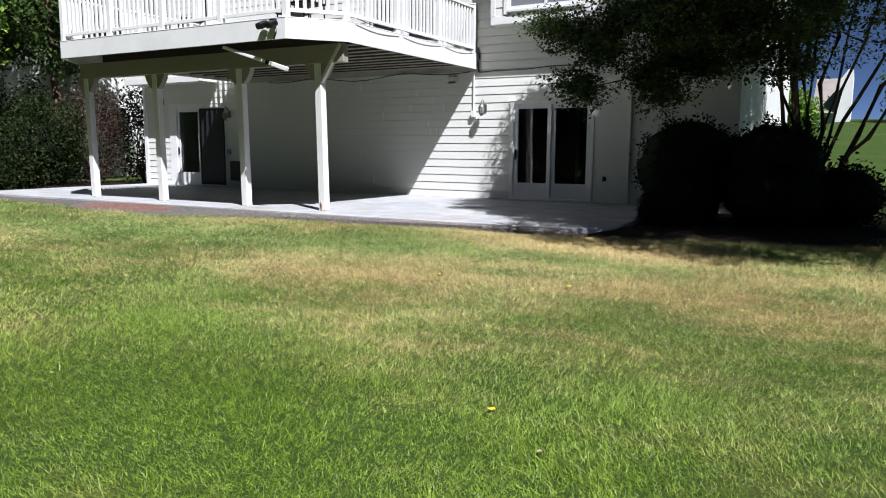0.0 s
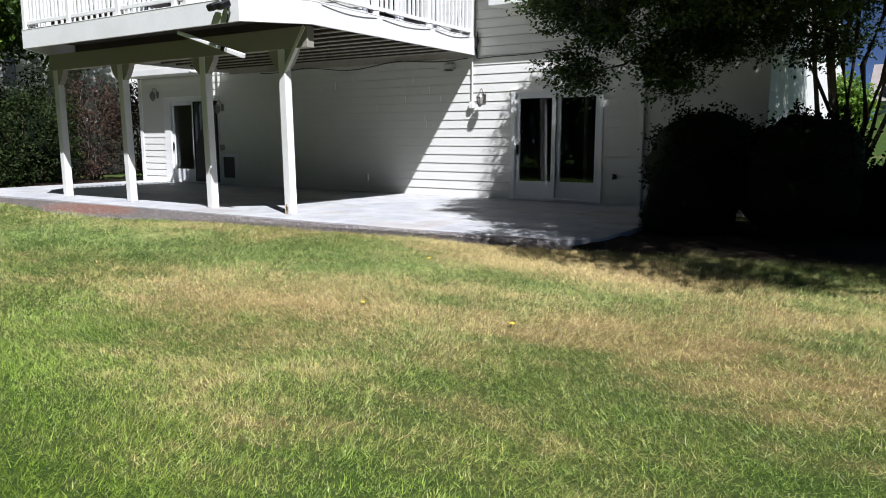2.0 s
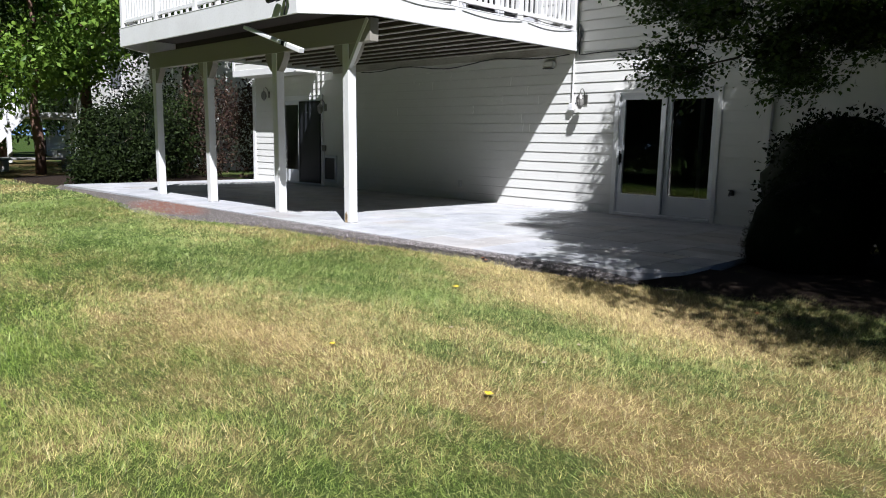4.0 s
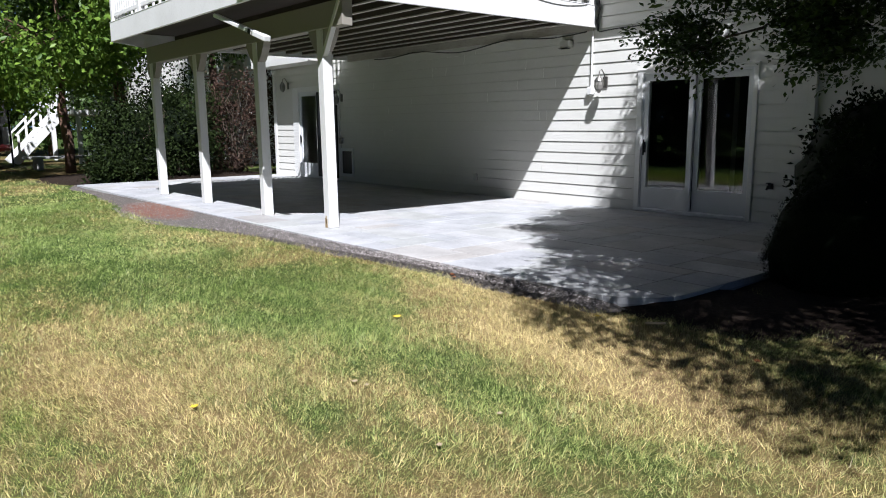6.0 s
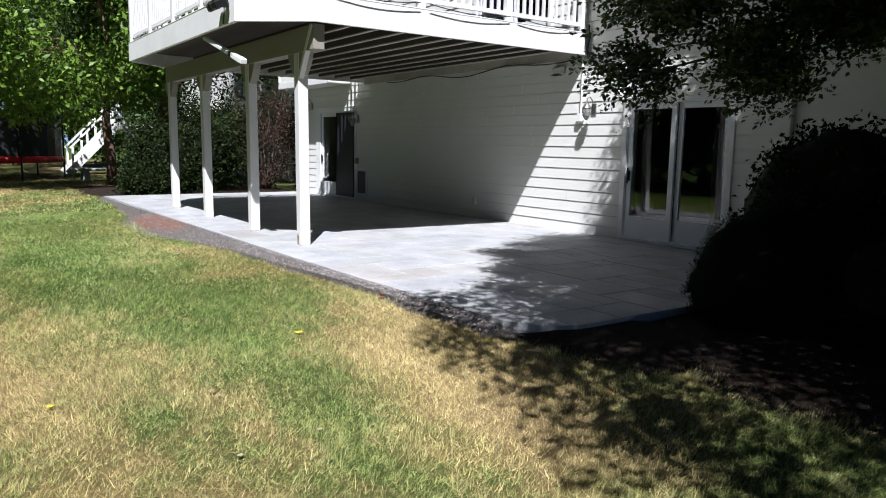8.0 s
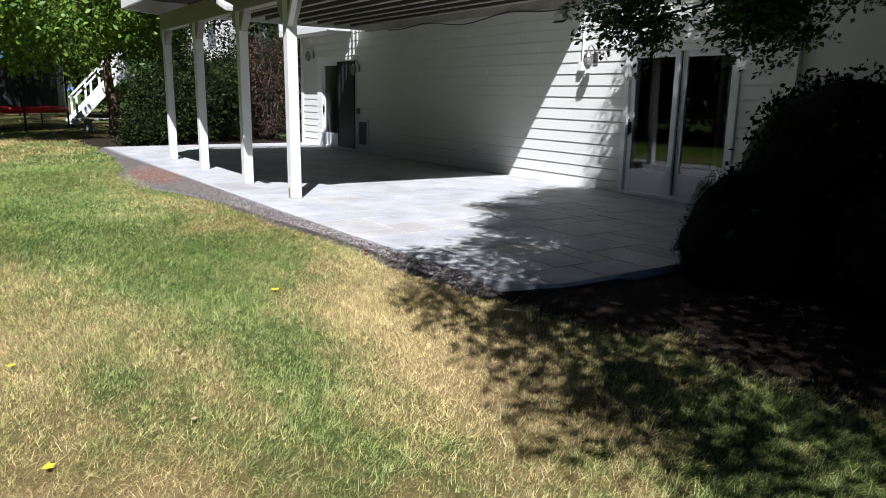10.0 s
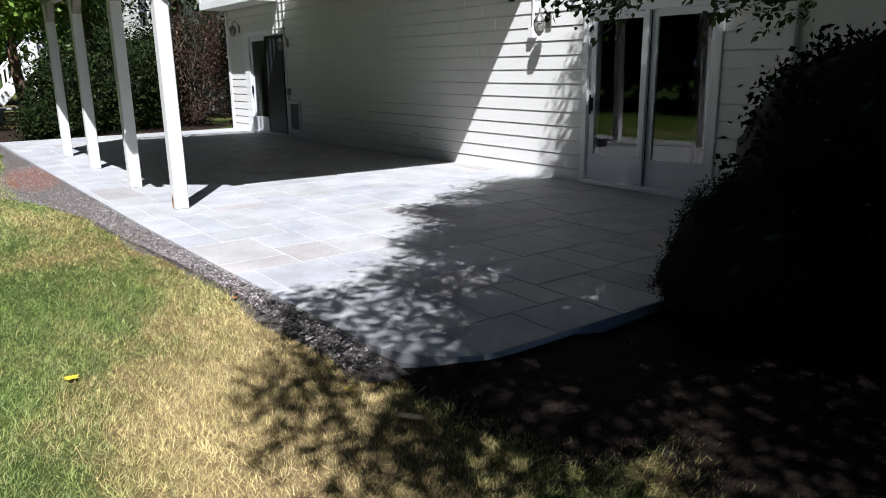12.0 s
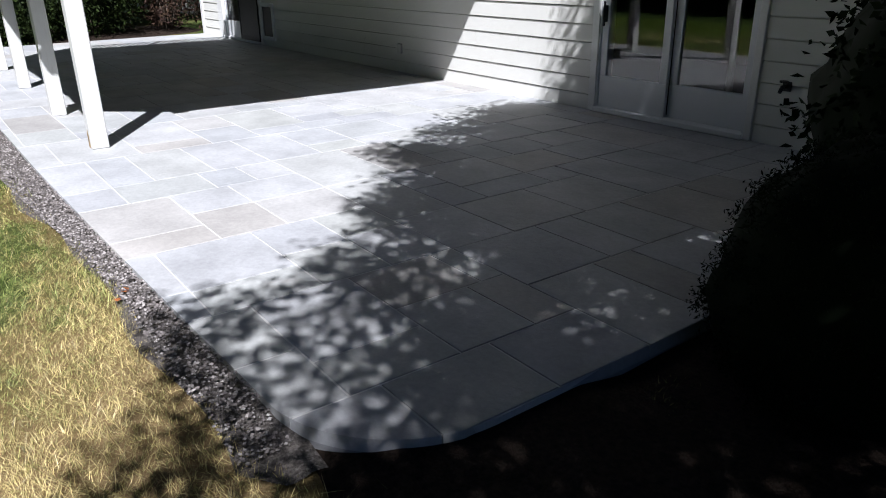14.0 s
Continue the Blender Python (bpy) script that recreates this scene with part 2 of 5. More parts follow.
STONE = mat("bluestone", (0.36, 0.37, 0.38), 0.65)
info = STONE.node_tree.nodes.new("ShaderNodeObjectInfo")
tint = ramp(STONE, info.outputs["Random"], [(0.0, (0.35, 0.355, 0.37)), (0.25, (0.42, 0.42, 0.425)), (0.45, (0.37, 0.378, 0.39)), (0.6, (0.385, 0.39, 0.375)), (0.8, (0.41, 0.41, 0.41)), (0.94, (0.39, 0.37, 0.35)), (1.0, (0.32, 0.31, 0.30))])
cloud = ramp(STONE, noise_of(STONE, 2.2, 6, 0.6), [(0.3, (0.84, 0.84, 0.84)), (0.7, (1.2, 1.2, 1.2))])
speck = ramp(STONE, noise_of(STONE, 30, 5, 0.7), [(0.35, (0.88, 0.88, 0.88)), (0.65, (1.05, 1.05, 1.05))])
rust = ramp(STONE, noise_of(STONE, 0.9, 5, 0.65), [(0.68, (0, 0, 0)), (0.82, (0.3, 0.3, 0.3))])
base = mix(STONE, 1.0, mix(STONE, 1.0, tint, cloud, "MULTIPLY"), speck, "MULTIPLY")
colour(STONE, mix(STONE, rust, base, (0.42, 0.31, 0.23)))
bump(STONE, noise_of(STONE, 7, 7, 0.62), 0.5, 0.012)
MORTAR = painted("mortar", (0.60, 0.59, 0.57), (0.35, 0.34, 0.3), 0.5, 0.9)
EDGE = painted("slab_edge", (0.3, 0.3, 0.31), (0.14, 0.14, 0.13), 0.6, 0.85)


# ---- building blocks ----
def part(name, bm, material, parent=None, label="", smooth=False):
    me = bpy.data.meshes.new(name)
    bm.to_mesh(me)
    bm.free()
    if smooth:
        me.shade_smooth()
    me.materials.append(material)
    ob = new(name, me)
    return under(ob, parent, label)


def under(ob, parent, label=""):
    if parent is not None:
        ob.parent = parent
        ob.matrix_parent_inverse = place_of(parent).inverted()
    if label:
        ob["label"] = label
    return ob


def place_of(ob):
    m = ob.matrix_parent_inverse @ ob.matrix_basis if ob.parent else ob.matrix_basis
    return place_of(ob.parent) @ m if ob.parent else m.copy()


def thing(name, at, label, category, group="", kind=""):
    ob = new(name)
    ob.location = at
    ob.empty_display_size = 0.1
    return tagged(ob, label, category, group, kind)


def block(bm, x0, x1, y0, y1, z0, z1, bevel=0.0):
    g = bmesh.ops.create_cube(bm, size=1.0, matrix=Matrix.Translation(((x0 + x1) / 2, (y0 + y1) / 2, (z0 + z1) / 2)) @ Matrix.Diagonal((abs(x1 - x0), abs(y1 - y0), abs(z1 - z0), 1)))
    if bevel:
        edges = {e for v in g["verts"] for e in v.link_edges}
        bmesh.ops.bevel(bm, geom=list(edges), offset=bevel, segments=1, affect="EDGES")
    return bm


def slab(x0, x1, y0, y1, z0, z1, bevel=0.0):
    return block(bmesh.new(), x0, x1, y0, y1, z0, z1, bevel)


def bar(a, b, w, h, bevel=0.0, bm=None):
    """A timber from a to b, w wide and h deep."""
    bm = bm or bmesh.new()
    a, b = Vector(a), Vector(b)
    d = b - a
    turn = d.to_track_quat("Y", "Z").to_matrix().to_4x4()
    g = bmesh.ops.create_cube(bm, size=1.0, matrix=Matrix.Translation((a + b) / 2) @ turn @ Matrix.Diagonal((w, d.length, h, 1)))
    if bevel:
        edges = {e for v in g["verts"] for e in v.link_edges}
        bmesh.ops.bevel(bm, geom=list(edges), offset=bevel, segments=1, affect="EDGES")
    return bm


def prism(points, z0, z1):
    bm = bmesh.new()
    low = [bm.verts.new((x, y, z0)) for x, y in points]
    top = [bm.verts.new((x, y, z1)) for x, y in points]
    bm.faces.new(low[::-1])
    bm.faces.new(top)
    for i in range(len(points)):
        j = (i + 1) % len(points)
        bm.faces.new((low[i], low[j], top[j], top[i]))
    return bm


def tube(points, radii, sides=8, bm=None):
    bm = bm or bmesh.new()
    pts = [Vector(p) for p in points]
    rings = []
    for i, p in enumerate(pts):
        d = (pts[min(i + 1, len(pts) - 1)] - pts[max(i - 1, 0)]).normalized()
        u = d.orthogonal().normalized()
        v = d.cross(u)
        r = radii[i] if not isinstance(radii, (int, float)) else radii
        rings.append([bm.verts.new(p + r * (math.cos(a) * u + math.sin(a) * v)) for a in (2 * math.pi * k / sides for k in range(sides))])
    for lo, hi in zip(rings, rings[1:]):
        # align the rings so that the skin does not twist
        k0 = min(range(sides), key=lambda k: (hi[k].co - lo[0].co).length)
        hi[:] = hi[k0:] + hi[:k0]
        if (hi[1].co - lo[1].co).length > (hi[-1].co - lo[1].co).length:
            hi[1:] = hi[1:][::-1]
        for k in range(sides):
            bm.faces.new((lo[k], lo[(k + 1) % sides], hi[(k + 1) % sides], hi[k]))
    bm.faces.new(rings[0][::-1])
    bm.faces.new(rings[-1])
    bmesh.ops.recalc_face_normals(bm, faces=bm.faces)
    return bm


def raw(name, verts, faces, material, parent=None, label="", width=4):
    """One mesh out of arrays of equal faces."""
    verts, faces = np.asarray(verts, np.float32), np.asarray(faces, np.int32)
    me = bpy.data.meshes.new(name)
    me.vertices.add(len(verts))
    me.vertices.foreach_set("co", verts.ravel())
    me.loops.add(faces.size)
    me.loops.foreach_set("vertex_index", faces.ravel())
    me.polygons.add(len(faces))
    me.polygons.foreach_set("loop_start", np.arange(len(faces), dtype=np.int32) * faces.shape[1])
    me.update(calc_edges=True)
    me.materials.append(material)
    return under(new(name, me), parent, label)


def leaves(name, centres, size, material, parent, rng, droop=0.3, slim=0.5):
    """Folded leaf blades, each two faces on a midrib."""
    n = len(centres)
    along = rng.normal(size=(n, 3))
    along[:, 2] -= droop
    along /= np.linalg.norm(along, axis=1)[:, None]
    side = np.cross(along, rng.normal(size=(n, 3)))
    side /= np.linalg.norm(side, axis=1)[:, None]
    up = np.cross(side, along)
    s = (size * rng.uniform(0.7, 1.25, n))[:, None]
    c = np.asarray(centres)
    v = np.stack([c, c + along * s * 0.5 + side * s * slim * 0.5 + up * s * 0.1, c + along * s, c + along * s * 0.5 - side * s * slim * 0.5 + up * s * 0.1], 1).reshape(-1, 3)
    i = np.arange(n)[:, None] * 4
    f = np.concatenate([i + [[0, 1, 2]], i + [[0, 2, 3]]])
    return raw(name, v, f, material, parent)


# ---- ground ----
def step(v, a, b):
    t = min(1.0, max(0.0, (v - a) / (b - a)))
    return t * t * (3 - 2 * t)


def ground_z(x, y):
    z = -0.09 + 0.045 * max(min(y, 9.0) - 9.0, -15.0)
    z += 0.085 * max(0.0, min(y, 54.0) - 14.5) * step(x, -6.0, -1.5)
    return z


def spaced(lo, hi, dense_lo, dense_hi, fine):
    a = list(np.arange(dense_lo, dense_hi, fine))
    left = [dense_lo - (dense_lo - lo) * (k / 14) ** 2.2 for k in range(14, 0, -1)]
    right = [dense_hi + (hi - dense_hi) * (k / 14) ** 2.2 for k in range(0, 15)]
    return left + a + right


gx, gy = spaced(-400, 400, -22, 6, 0.4), spaced(-400, 400, -4, 16, 0.4)
gv = [(x, y, ground_z(x, y)) for y in gy for x in gx]
gw = len(gx)
gf = [(j * gw + i, j * gw + i + 1, (j + 1) * gw + i + 1, (j + 1) * gw + i) for j in range(len(gy) - 1) for i in range(gw - 1)]
ground = raw("ground", gv, gf, SOIL)
ground.data.shade_smooth()
tagged(ground, "sloping back lawn, green with dry straw-coloured patches", "lawn", kind="structure")

# patio outline: gently bowed front edge, rounded corner, straight side
FRONT = [(-18.6, 8.74), (-12.6, 8.80), (-8.0, 8.86), (-5.7, 8.92), (-4.9, 8.95), (-4.1, 8.975)]
CORNER = [(-3.235 - 0.62 * (1 - math.sin(a)) , 8.985 + 0.60 * (1 - math.cos(a))) for a in [radians(6 * k) for k in range(1, 16)]]
OUTLINE = FRONT + CORNER + [(-3.25, 10.5), (-3.25, 14.04), (-18.9, 14.04)]


def front_y(x):
    for (xa, ya), (xb, yb) in zip(FRONT, FRONT[1:]):
        if xa <= x <= xb:
            return ya + (yb - ya) * (x - xa) / (xb - xa)
    return 8.99 if x > -4.1 else 8.72


patio = part("patio", prism(OUTLINE, -0.2, -0.05), EDGE)
tagged(patio, "pale bluestone flagstone patio with light mortar joints", "patio", kind="structure")

part("mortar_bed", prism([(x - 0.006 if x > -5 else x, y + 0.006) for x, y in OUTLINE[:-2]] + [(-3.256, 14.03), (-18.88, 14.03)], -0.05, -0.004), MORTAR, patio)

# gravel strip along the patio's front, widest where the turf has worn away
def strip_width(x):
    return np.interp(-x, [3.7, 4.4, 5.2, 6.3, 7.5, 8.5, 9.9, 11.3, 12.5, 14.5, 16.7, 18.9], [0.17, 0.16, 0.12, 0.14, 0.20, 0.22, 0.36, 0.68, 0.72, 0.42, 0.14, 0.08])


strip_n = 90
sv, sf = [], []
for i in range(strip_n + 1):
    x = -18.9 + i * (15.45 / strip_n)
    far = front_y(x) + 0.05
    wide = (strip_width(x) + 0.03 * math.sin(x * 2.3) + 0.03 * math.sin(x * 5.1 + 1)) * step(-x, 3.3, 3.7) + 0.10
    for k in range(6):
        y = far - wide * k / 5
        sv.append((x, y, ground_z(x, y) + 0.012 + (0.075, 0.05, 0.03, 0.012, 0.0, -0.035)[k] * step(-x, 3.4, 3.9) + 0.006 * math.sin(37 * x + 11 * k)))
for i in range(strip_n):
    for k in range(5):
        a = i * 6 + k
        sf.append((a, a + 1, a + 7, a + 6))
gravel = raw("gravel_strip", sv, sf, GRAVEL)
tagged(gravel, "strip of grey gravel and bare soil edging the patio", "gravel", kind="structure")

# planting beds: soil under the shrubs
def bed(name, cx, cy, rx, ry, label):
    bm = bmesh.new()
    mid = bm.verts.new((cx, cy, ground_z(cx, cy) + 0.06))
    rims = []
    for ring in (0.55, 1.0):
        rims.append([])
        for k in range(40):
            a = 2 * math.pi * k / 40
            w = ring * (1 + 0.07 * math.sin(3 * a + cx) + 0.04 * math.sin(7 * a))
            x, y = cx + rx * w * math.cos(a), cy + ry * w * math.sin(a)
            rims[-1].append(bm.verts.new((x, y, ground_z(x, y) + (0.055 if ring < 1 else -0.015))))
    for k in range(40):
        j = (k + 1) % 40
        bm.faces.new((mid, rims[0][k], rims[0][j]))
        bm.faces.new((rims[0][k], rims[1][k], rims[1][j], rims[0][j]))
    return tagged(part(name, bm, MULCH, None, "", True), label, "planting bed", kind="structure")


bed("ground_bed", -1.6, 11.3, 2.25, 2.4, "dark mulched planting bed under the shrubs")
bed("ground_bed", -3.05, 9.6, 0.95, 0.78, "bare dark soil round the patio corner")
bed("ground_bed", -21.8, 11.3, 3.0, 3.6, "dark mulched bed beyond the patio")

# ---- house ----
WALL = 14.05
D1, D2 = (-6.86, -5.12, 2.08), (-17.52, -15.62, 2.2)      # clear of the casings: x0, x1, top
U1 = (-10.7, -8.7, 5.25)


def wall_with_holes(name, x0, x1, y0, y1, z0, z1, holes, material, label):
    xs = sorted({x0, x1, *[h[0] for h in holes], *[h[1] for h in holes]})
    zs = sorted({z0, z1, *[h[2] for h in holes], *[h[3] for h in holes]})
    bm = bmesh.new()
    for (xa, xb), (za, zb) in itertools.product(zip(xs, xs[1:]), zip(zs, zs[1:])):
        cx, cz = (xa + xb) / 2, (za + zb) / 2
        if not any(h[0] < cx < h[1] and h[2] < cz < h[3] for h in holes):
            block(bm, xa, xb, y0, y1, za, zb)
    bmesh.ops.remove_doubles(bm, verts=bm.verts, dist=0.0005)
    return tagged(part(name, bm, material), label, "wall", kind="structure")


wall_back = wall_with_holes("wall_back", -18.9, -4.33, WALL + 0.012, WALL + 0.2, -0.3, 6.2,
                            [(D1[0], D1[1], 0.0, D1[2]), (D2[0], D2[1], 0.0, D2[2]), (U1[0], U1[1], 3.2, U1[2])], SIDING, "white lap-sided rear wall of the house")
wall_chase = part("wall_chase", slab(-4.33, -2.9, WALL + 0.03, WALL + 0.25, -0.3, 6.2), STUCCO)
tagged(wall_chase, "plain grey-white wall panel beside the siding", "wall", kind="structure")
wall_corner = part("wall_corner", slab(-2.9, -2.25, WALL - 0.12, WALL + 0.4, -0.3, 6.2), STUCCO)
tagged(wall_corner, "plain shaded chimney chase at the corner", "wall", kind="structure")
tagged(part("wall_side", slab(-2.45, -2.25, WALL + 0.4, 24, -0.3, 6.2), SIDING), "white side wall of the house", "wall", kind="structure")
tagged(part("wall_west", slab(-18.9, -18.7, WALL + 0.2, 24, -0.3, 6.2), SIDING), "white side wall of the house", "wall", kind="structure")
tagged(part("wall_north", slab(-18.9, -2.25, 24, 24.2, -0.3, 6.2), SIDING), "white far wall of the house", "wall", kind="structure")
tagged(part("floor_rooms", slab(-18.7, -2.45, WALL + 0.2, 24, -0.3, -0.02), UNLIT_ROOM), "floor of the rooms inside, painted dark as unlit", "floor", kind="structure")
tagged(part("ceiling_rooms", slab(-18.7, -2.45, WALL + 0.2, 24, 2.7, 2.9), UNLIT_ROOM), "ceiling of the rooms inside, painted dark as unlit", "ceiling", kind="structure")
tagged(part("wall_inner", slab(-18.7, -2.45, 18.5, 18.6, -0.02, 2.7), UNLIT_ROOM), "inner wall of the rooms, painted dark as unlit", "wall", kind="structure")
roof_bm = bmesh.new()
rv = [roof_bm.verts.new(p) for p in ((-19.3, 13.6, 6.2), (-1.9, 13.6, 6.2), (-1.9, 24.6, 6.2), (-19.3, 24.6, 6.2), (-15, 19.1, 9.0), (-6, 19.1, 9.0))]
for f in ((3, 2, 1, 0), (0, 1, 5, 4), (1, 2, 5), (2, 3, 4, 5), (3, 0, 4)):
    roof_bm.faces.new([rv[k] for k in f])
tagged(part("roof", roof_bm, ROOFING), "brown shingled hip roof of the house", "roof", kind="structure")

# lap siding, one board to a course
REVEAL, COURSE0 = 0.178, -0.02


def lap_board(x0, x1, y, z, parent, height=REVEAL, material=None):
    bm = bmesh.new()
    prof = [(y - 0.027, z), (y - 0.027, z + 0.006), (y - 0.016, z + height - 0.011), (y + 0.010, z + height - 0.011), (y + 0.010, z + 0.004)]
    a = [bm.verts.new((x0, py, pz)) for py, pz in prof]
    b = [bm.verts.new((x1, py, pz)) for py, pz in prof]
    bm.faces.new(a)
    bm.faces.new(b[::-1])
    for i in range(5):
        j = (i + 1) % 5
        bm.faces.new((a[j], a[i], b[i], b[j]))
    return part("siding_board", bm, material or SIDING, parent)


def side_wall(x0, x1, y, z_lo, z_hi, openings, parent, rng, joints=True):
    k = 0
    while COURSE0 + REVEAL * k < z_hi - 0.05:
        z = COURSE0 + REVEAL * k
        k += 1
        if z < z_lo - 0.03:
            continue
        spans = [(x0, x1)]
        for a, b, lo, hi in openings:
            if z + REVEAL > lo + 0.02 and z < hi - 0.02:
                spans = [s for p, q in spans for s in ((p, min(q, a)), (max(p, b), q)) if s[1] - s[0] > 0.03]
        for p, q in spans:
            cuts = [p, q]
            if joints and q - p > 4.5:
                cuts = [p, *sorted(rng.uniform(p + 0.6, q - 0.6) for _ in range(int((q - p) / 3.6))), q]
            for a, b in zip(cuts, cuts[1:]):
                if b - a > 0.02:
                    lap_board(a + 0.001, b - 0.001, y, z, parent)


CASE = 0.09
rng_s = random.Random(4)
side_wall(-18.8, -4.38, WALL, -0.02, 6.1, [(D1[0] - CASE, D1[1] + 0.07, -1, D1[2] + 0.055), (D2[0] - 0.30, D2[1] + CASE, -1, D2[2] + 0.11), (-15.50, -14.93, 0.10, 0.80),
          (U1[0] - CASE, U1[1] + CASE, 3.0, U1[2] + 0.1), (-7.25, -3.9, 3.70, 7), (-18.9, -15.85, 2.84, 7)], wall_back, rng_s)
part("corner_board", slab(-18.93, -18.8, WALL - 0.045, WALL + 0.05, -0.05, 2.84, 0.004), WHITE, wall_back)
part("corner_board", slab(-4.40, -4.30, WALL - 0.045, WALL + 0.05, -0.05, 6.1, 0.004), SIDING, wall_back)


# upper bays that lean out over the wall
def bay(name, x0, x1, z0, depth, window):
    y = WALL - depth
    body = thing(name, ((x0 + x1) / 2, WALL, z0), "white lap-sided bay leaning out from the upper wall", "bay", kind="structure")
    part("bay_box", slab(x0, x1, y + 0.012, WALL - 0.03, z0, 6.15), SIDING, body)
    part("bay_skirt", slab(x0 - 0.01, x1 + 0.01, y - 0.035, y + 0.012, z0 - 0.01, z0 + 0.16, 0.004), WHITE, body)
    part("corner_board", slab(x0 - 0.015, x0 + 0.09, y - 0.04, y + 0.012, z0 + 0.16, 6.15, 0.004), WHITE, body)
    part("corner_board", slab(x1 - 0.09, x1 + 0.015, y - 0.04, y + 0.012, z0 + 0.16, 6.15, 0.004), WHITE, body)
    wx0, wx1, wz0, wz1 = window
    z = z0 + 0.16
    while z < 6.1:
        spans = [(x0 + 0.09, x1 - 0.09)]
        if z + REVEAL > wz0 - 0.1 and z < wz1 + 0.1:
            spans = [(x0 + 0.09, wx0 - 0.1), (wx1 + 0.1, x1 - 0.09)]
        for a, b in spans:
            if b - a > 0.02:
                lap_board(a, b, y, z, body)
        z += REVEAL
    for a in ((wx0 - 0.1, wx0, wz0 - 0.1, wz1 + 0.1), (wx1, wx1 + 0.1, wz0 - 0.1, wz1 + 0.1), (wx0, wx1, wz1, wz1 + 0.1)):
        part("window_casing", slab(a[0], a[1], y - 0.05, y + 0.02, a[2], a[3], 0.004), WHITE, body)
    part("window_sill", slab(wx0, wx1, y - 0.075, y + 0.02, wz0 - 0.06, wz0, 0.006), WHITE, body)
    mid = (wx0 + wx1) / 2
    for a in ((wx0, wx0 + 0.05, wz0, wz1), (wx1 - 0.05, wx1, wz0, wz1), (wx0 + 0.05, wx1 - 0.05, wz0, wz0 + 0.06), (mid - 0.03, mid + 0.03, wz0 + 0.06, wz1)):
        part("sash", slab(a[0], a[1], y - 0.03, y + 0.012, a[2], a[3], 0.003), FRAME, body)
    part("pane", slab(wx0 + 0.05, wx1 - 0.05, y - 0.004, y + 0.002, wz0 + 0.06, wz1), GLASS_SHADE, body)
    return body


GLASS_SHADE = mat("window_glass_blind", (0.20, 0.21, 0.22), 0.04)
bay("window_1", -7.24, -3.95, 3.70, 0.42, (-6.85, -5.2, 3.98, 5.4))
bay("window_2", -18.92, -15.85, 2.86, 0.62, (-18.0, -16.8, 3.9, 5.3))
bracket = part("bracket", prism([(0, 0), (0.3, 0), (0.3, 0.03), (0.05, 0.32), (0, 0.32)], 0, 0.07), WHITE)
bracket.matrix_world = Matrix(((0, 0, 1, -5.38), (-1, 0, 0, WALL - 0.01), (0, -1, 0, 3.71), (0, 0, 0, 1)))
tagged(bracket, "white wooden bracket under the upper bay", "bracket")


# ---- sliding doors ----
def pane_frame(parent, x0, x1, y0, y1, z0, z1, stile, low, high, name="leaf", glass=None):
    leaf = part(name, slab(x0, x1, y0, y1, z0, z0 + low, 0.004), FRAME, parent)
    for a in ((x0, x0 + stile, z0 + low, z1), (x1 - stile, x1, z0 + low, z1), (x0 + stile, x1 - stile, z1 - high, z1)):
        part("rail", slab(a[0], a[1], y0, y1, a[2], a[3], 0.004), FRAME, leaf)
    ym = (y0 + y1) / 2
    g = part("pane", slab(x0 + stile - 0.005, x1 - stile + 0.005, ym - 0.004, ym + 0.004, z0 + low - 0.005, z1 - high + 0.005), glass or GLASS, leaf)
    return leaf


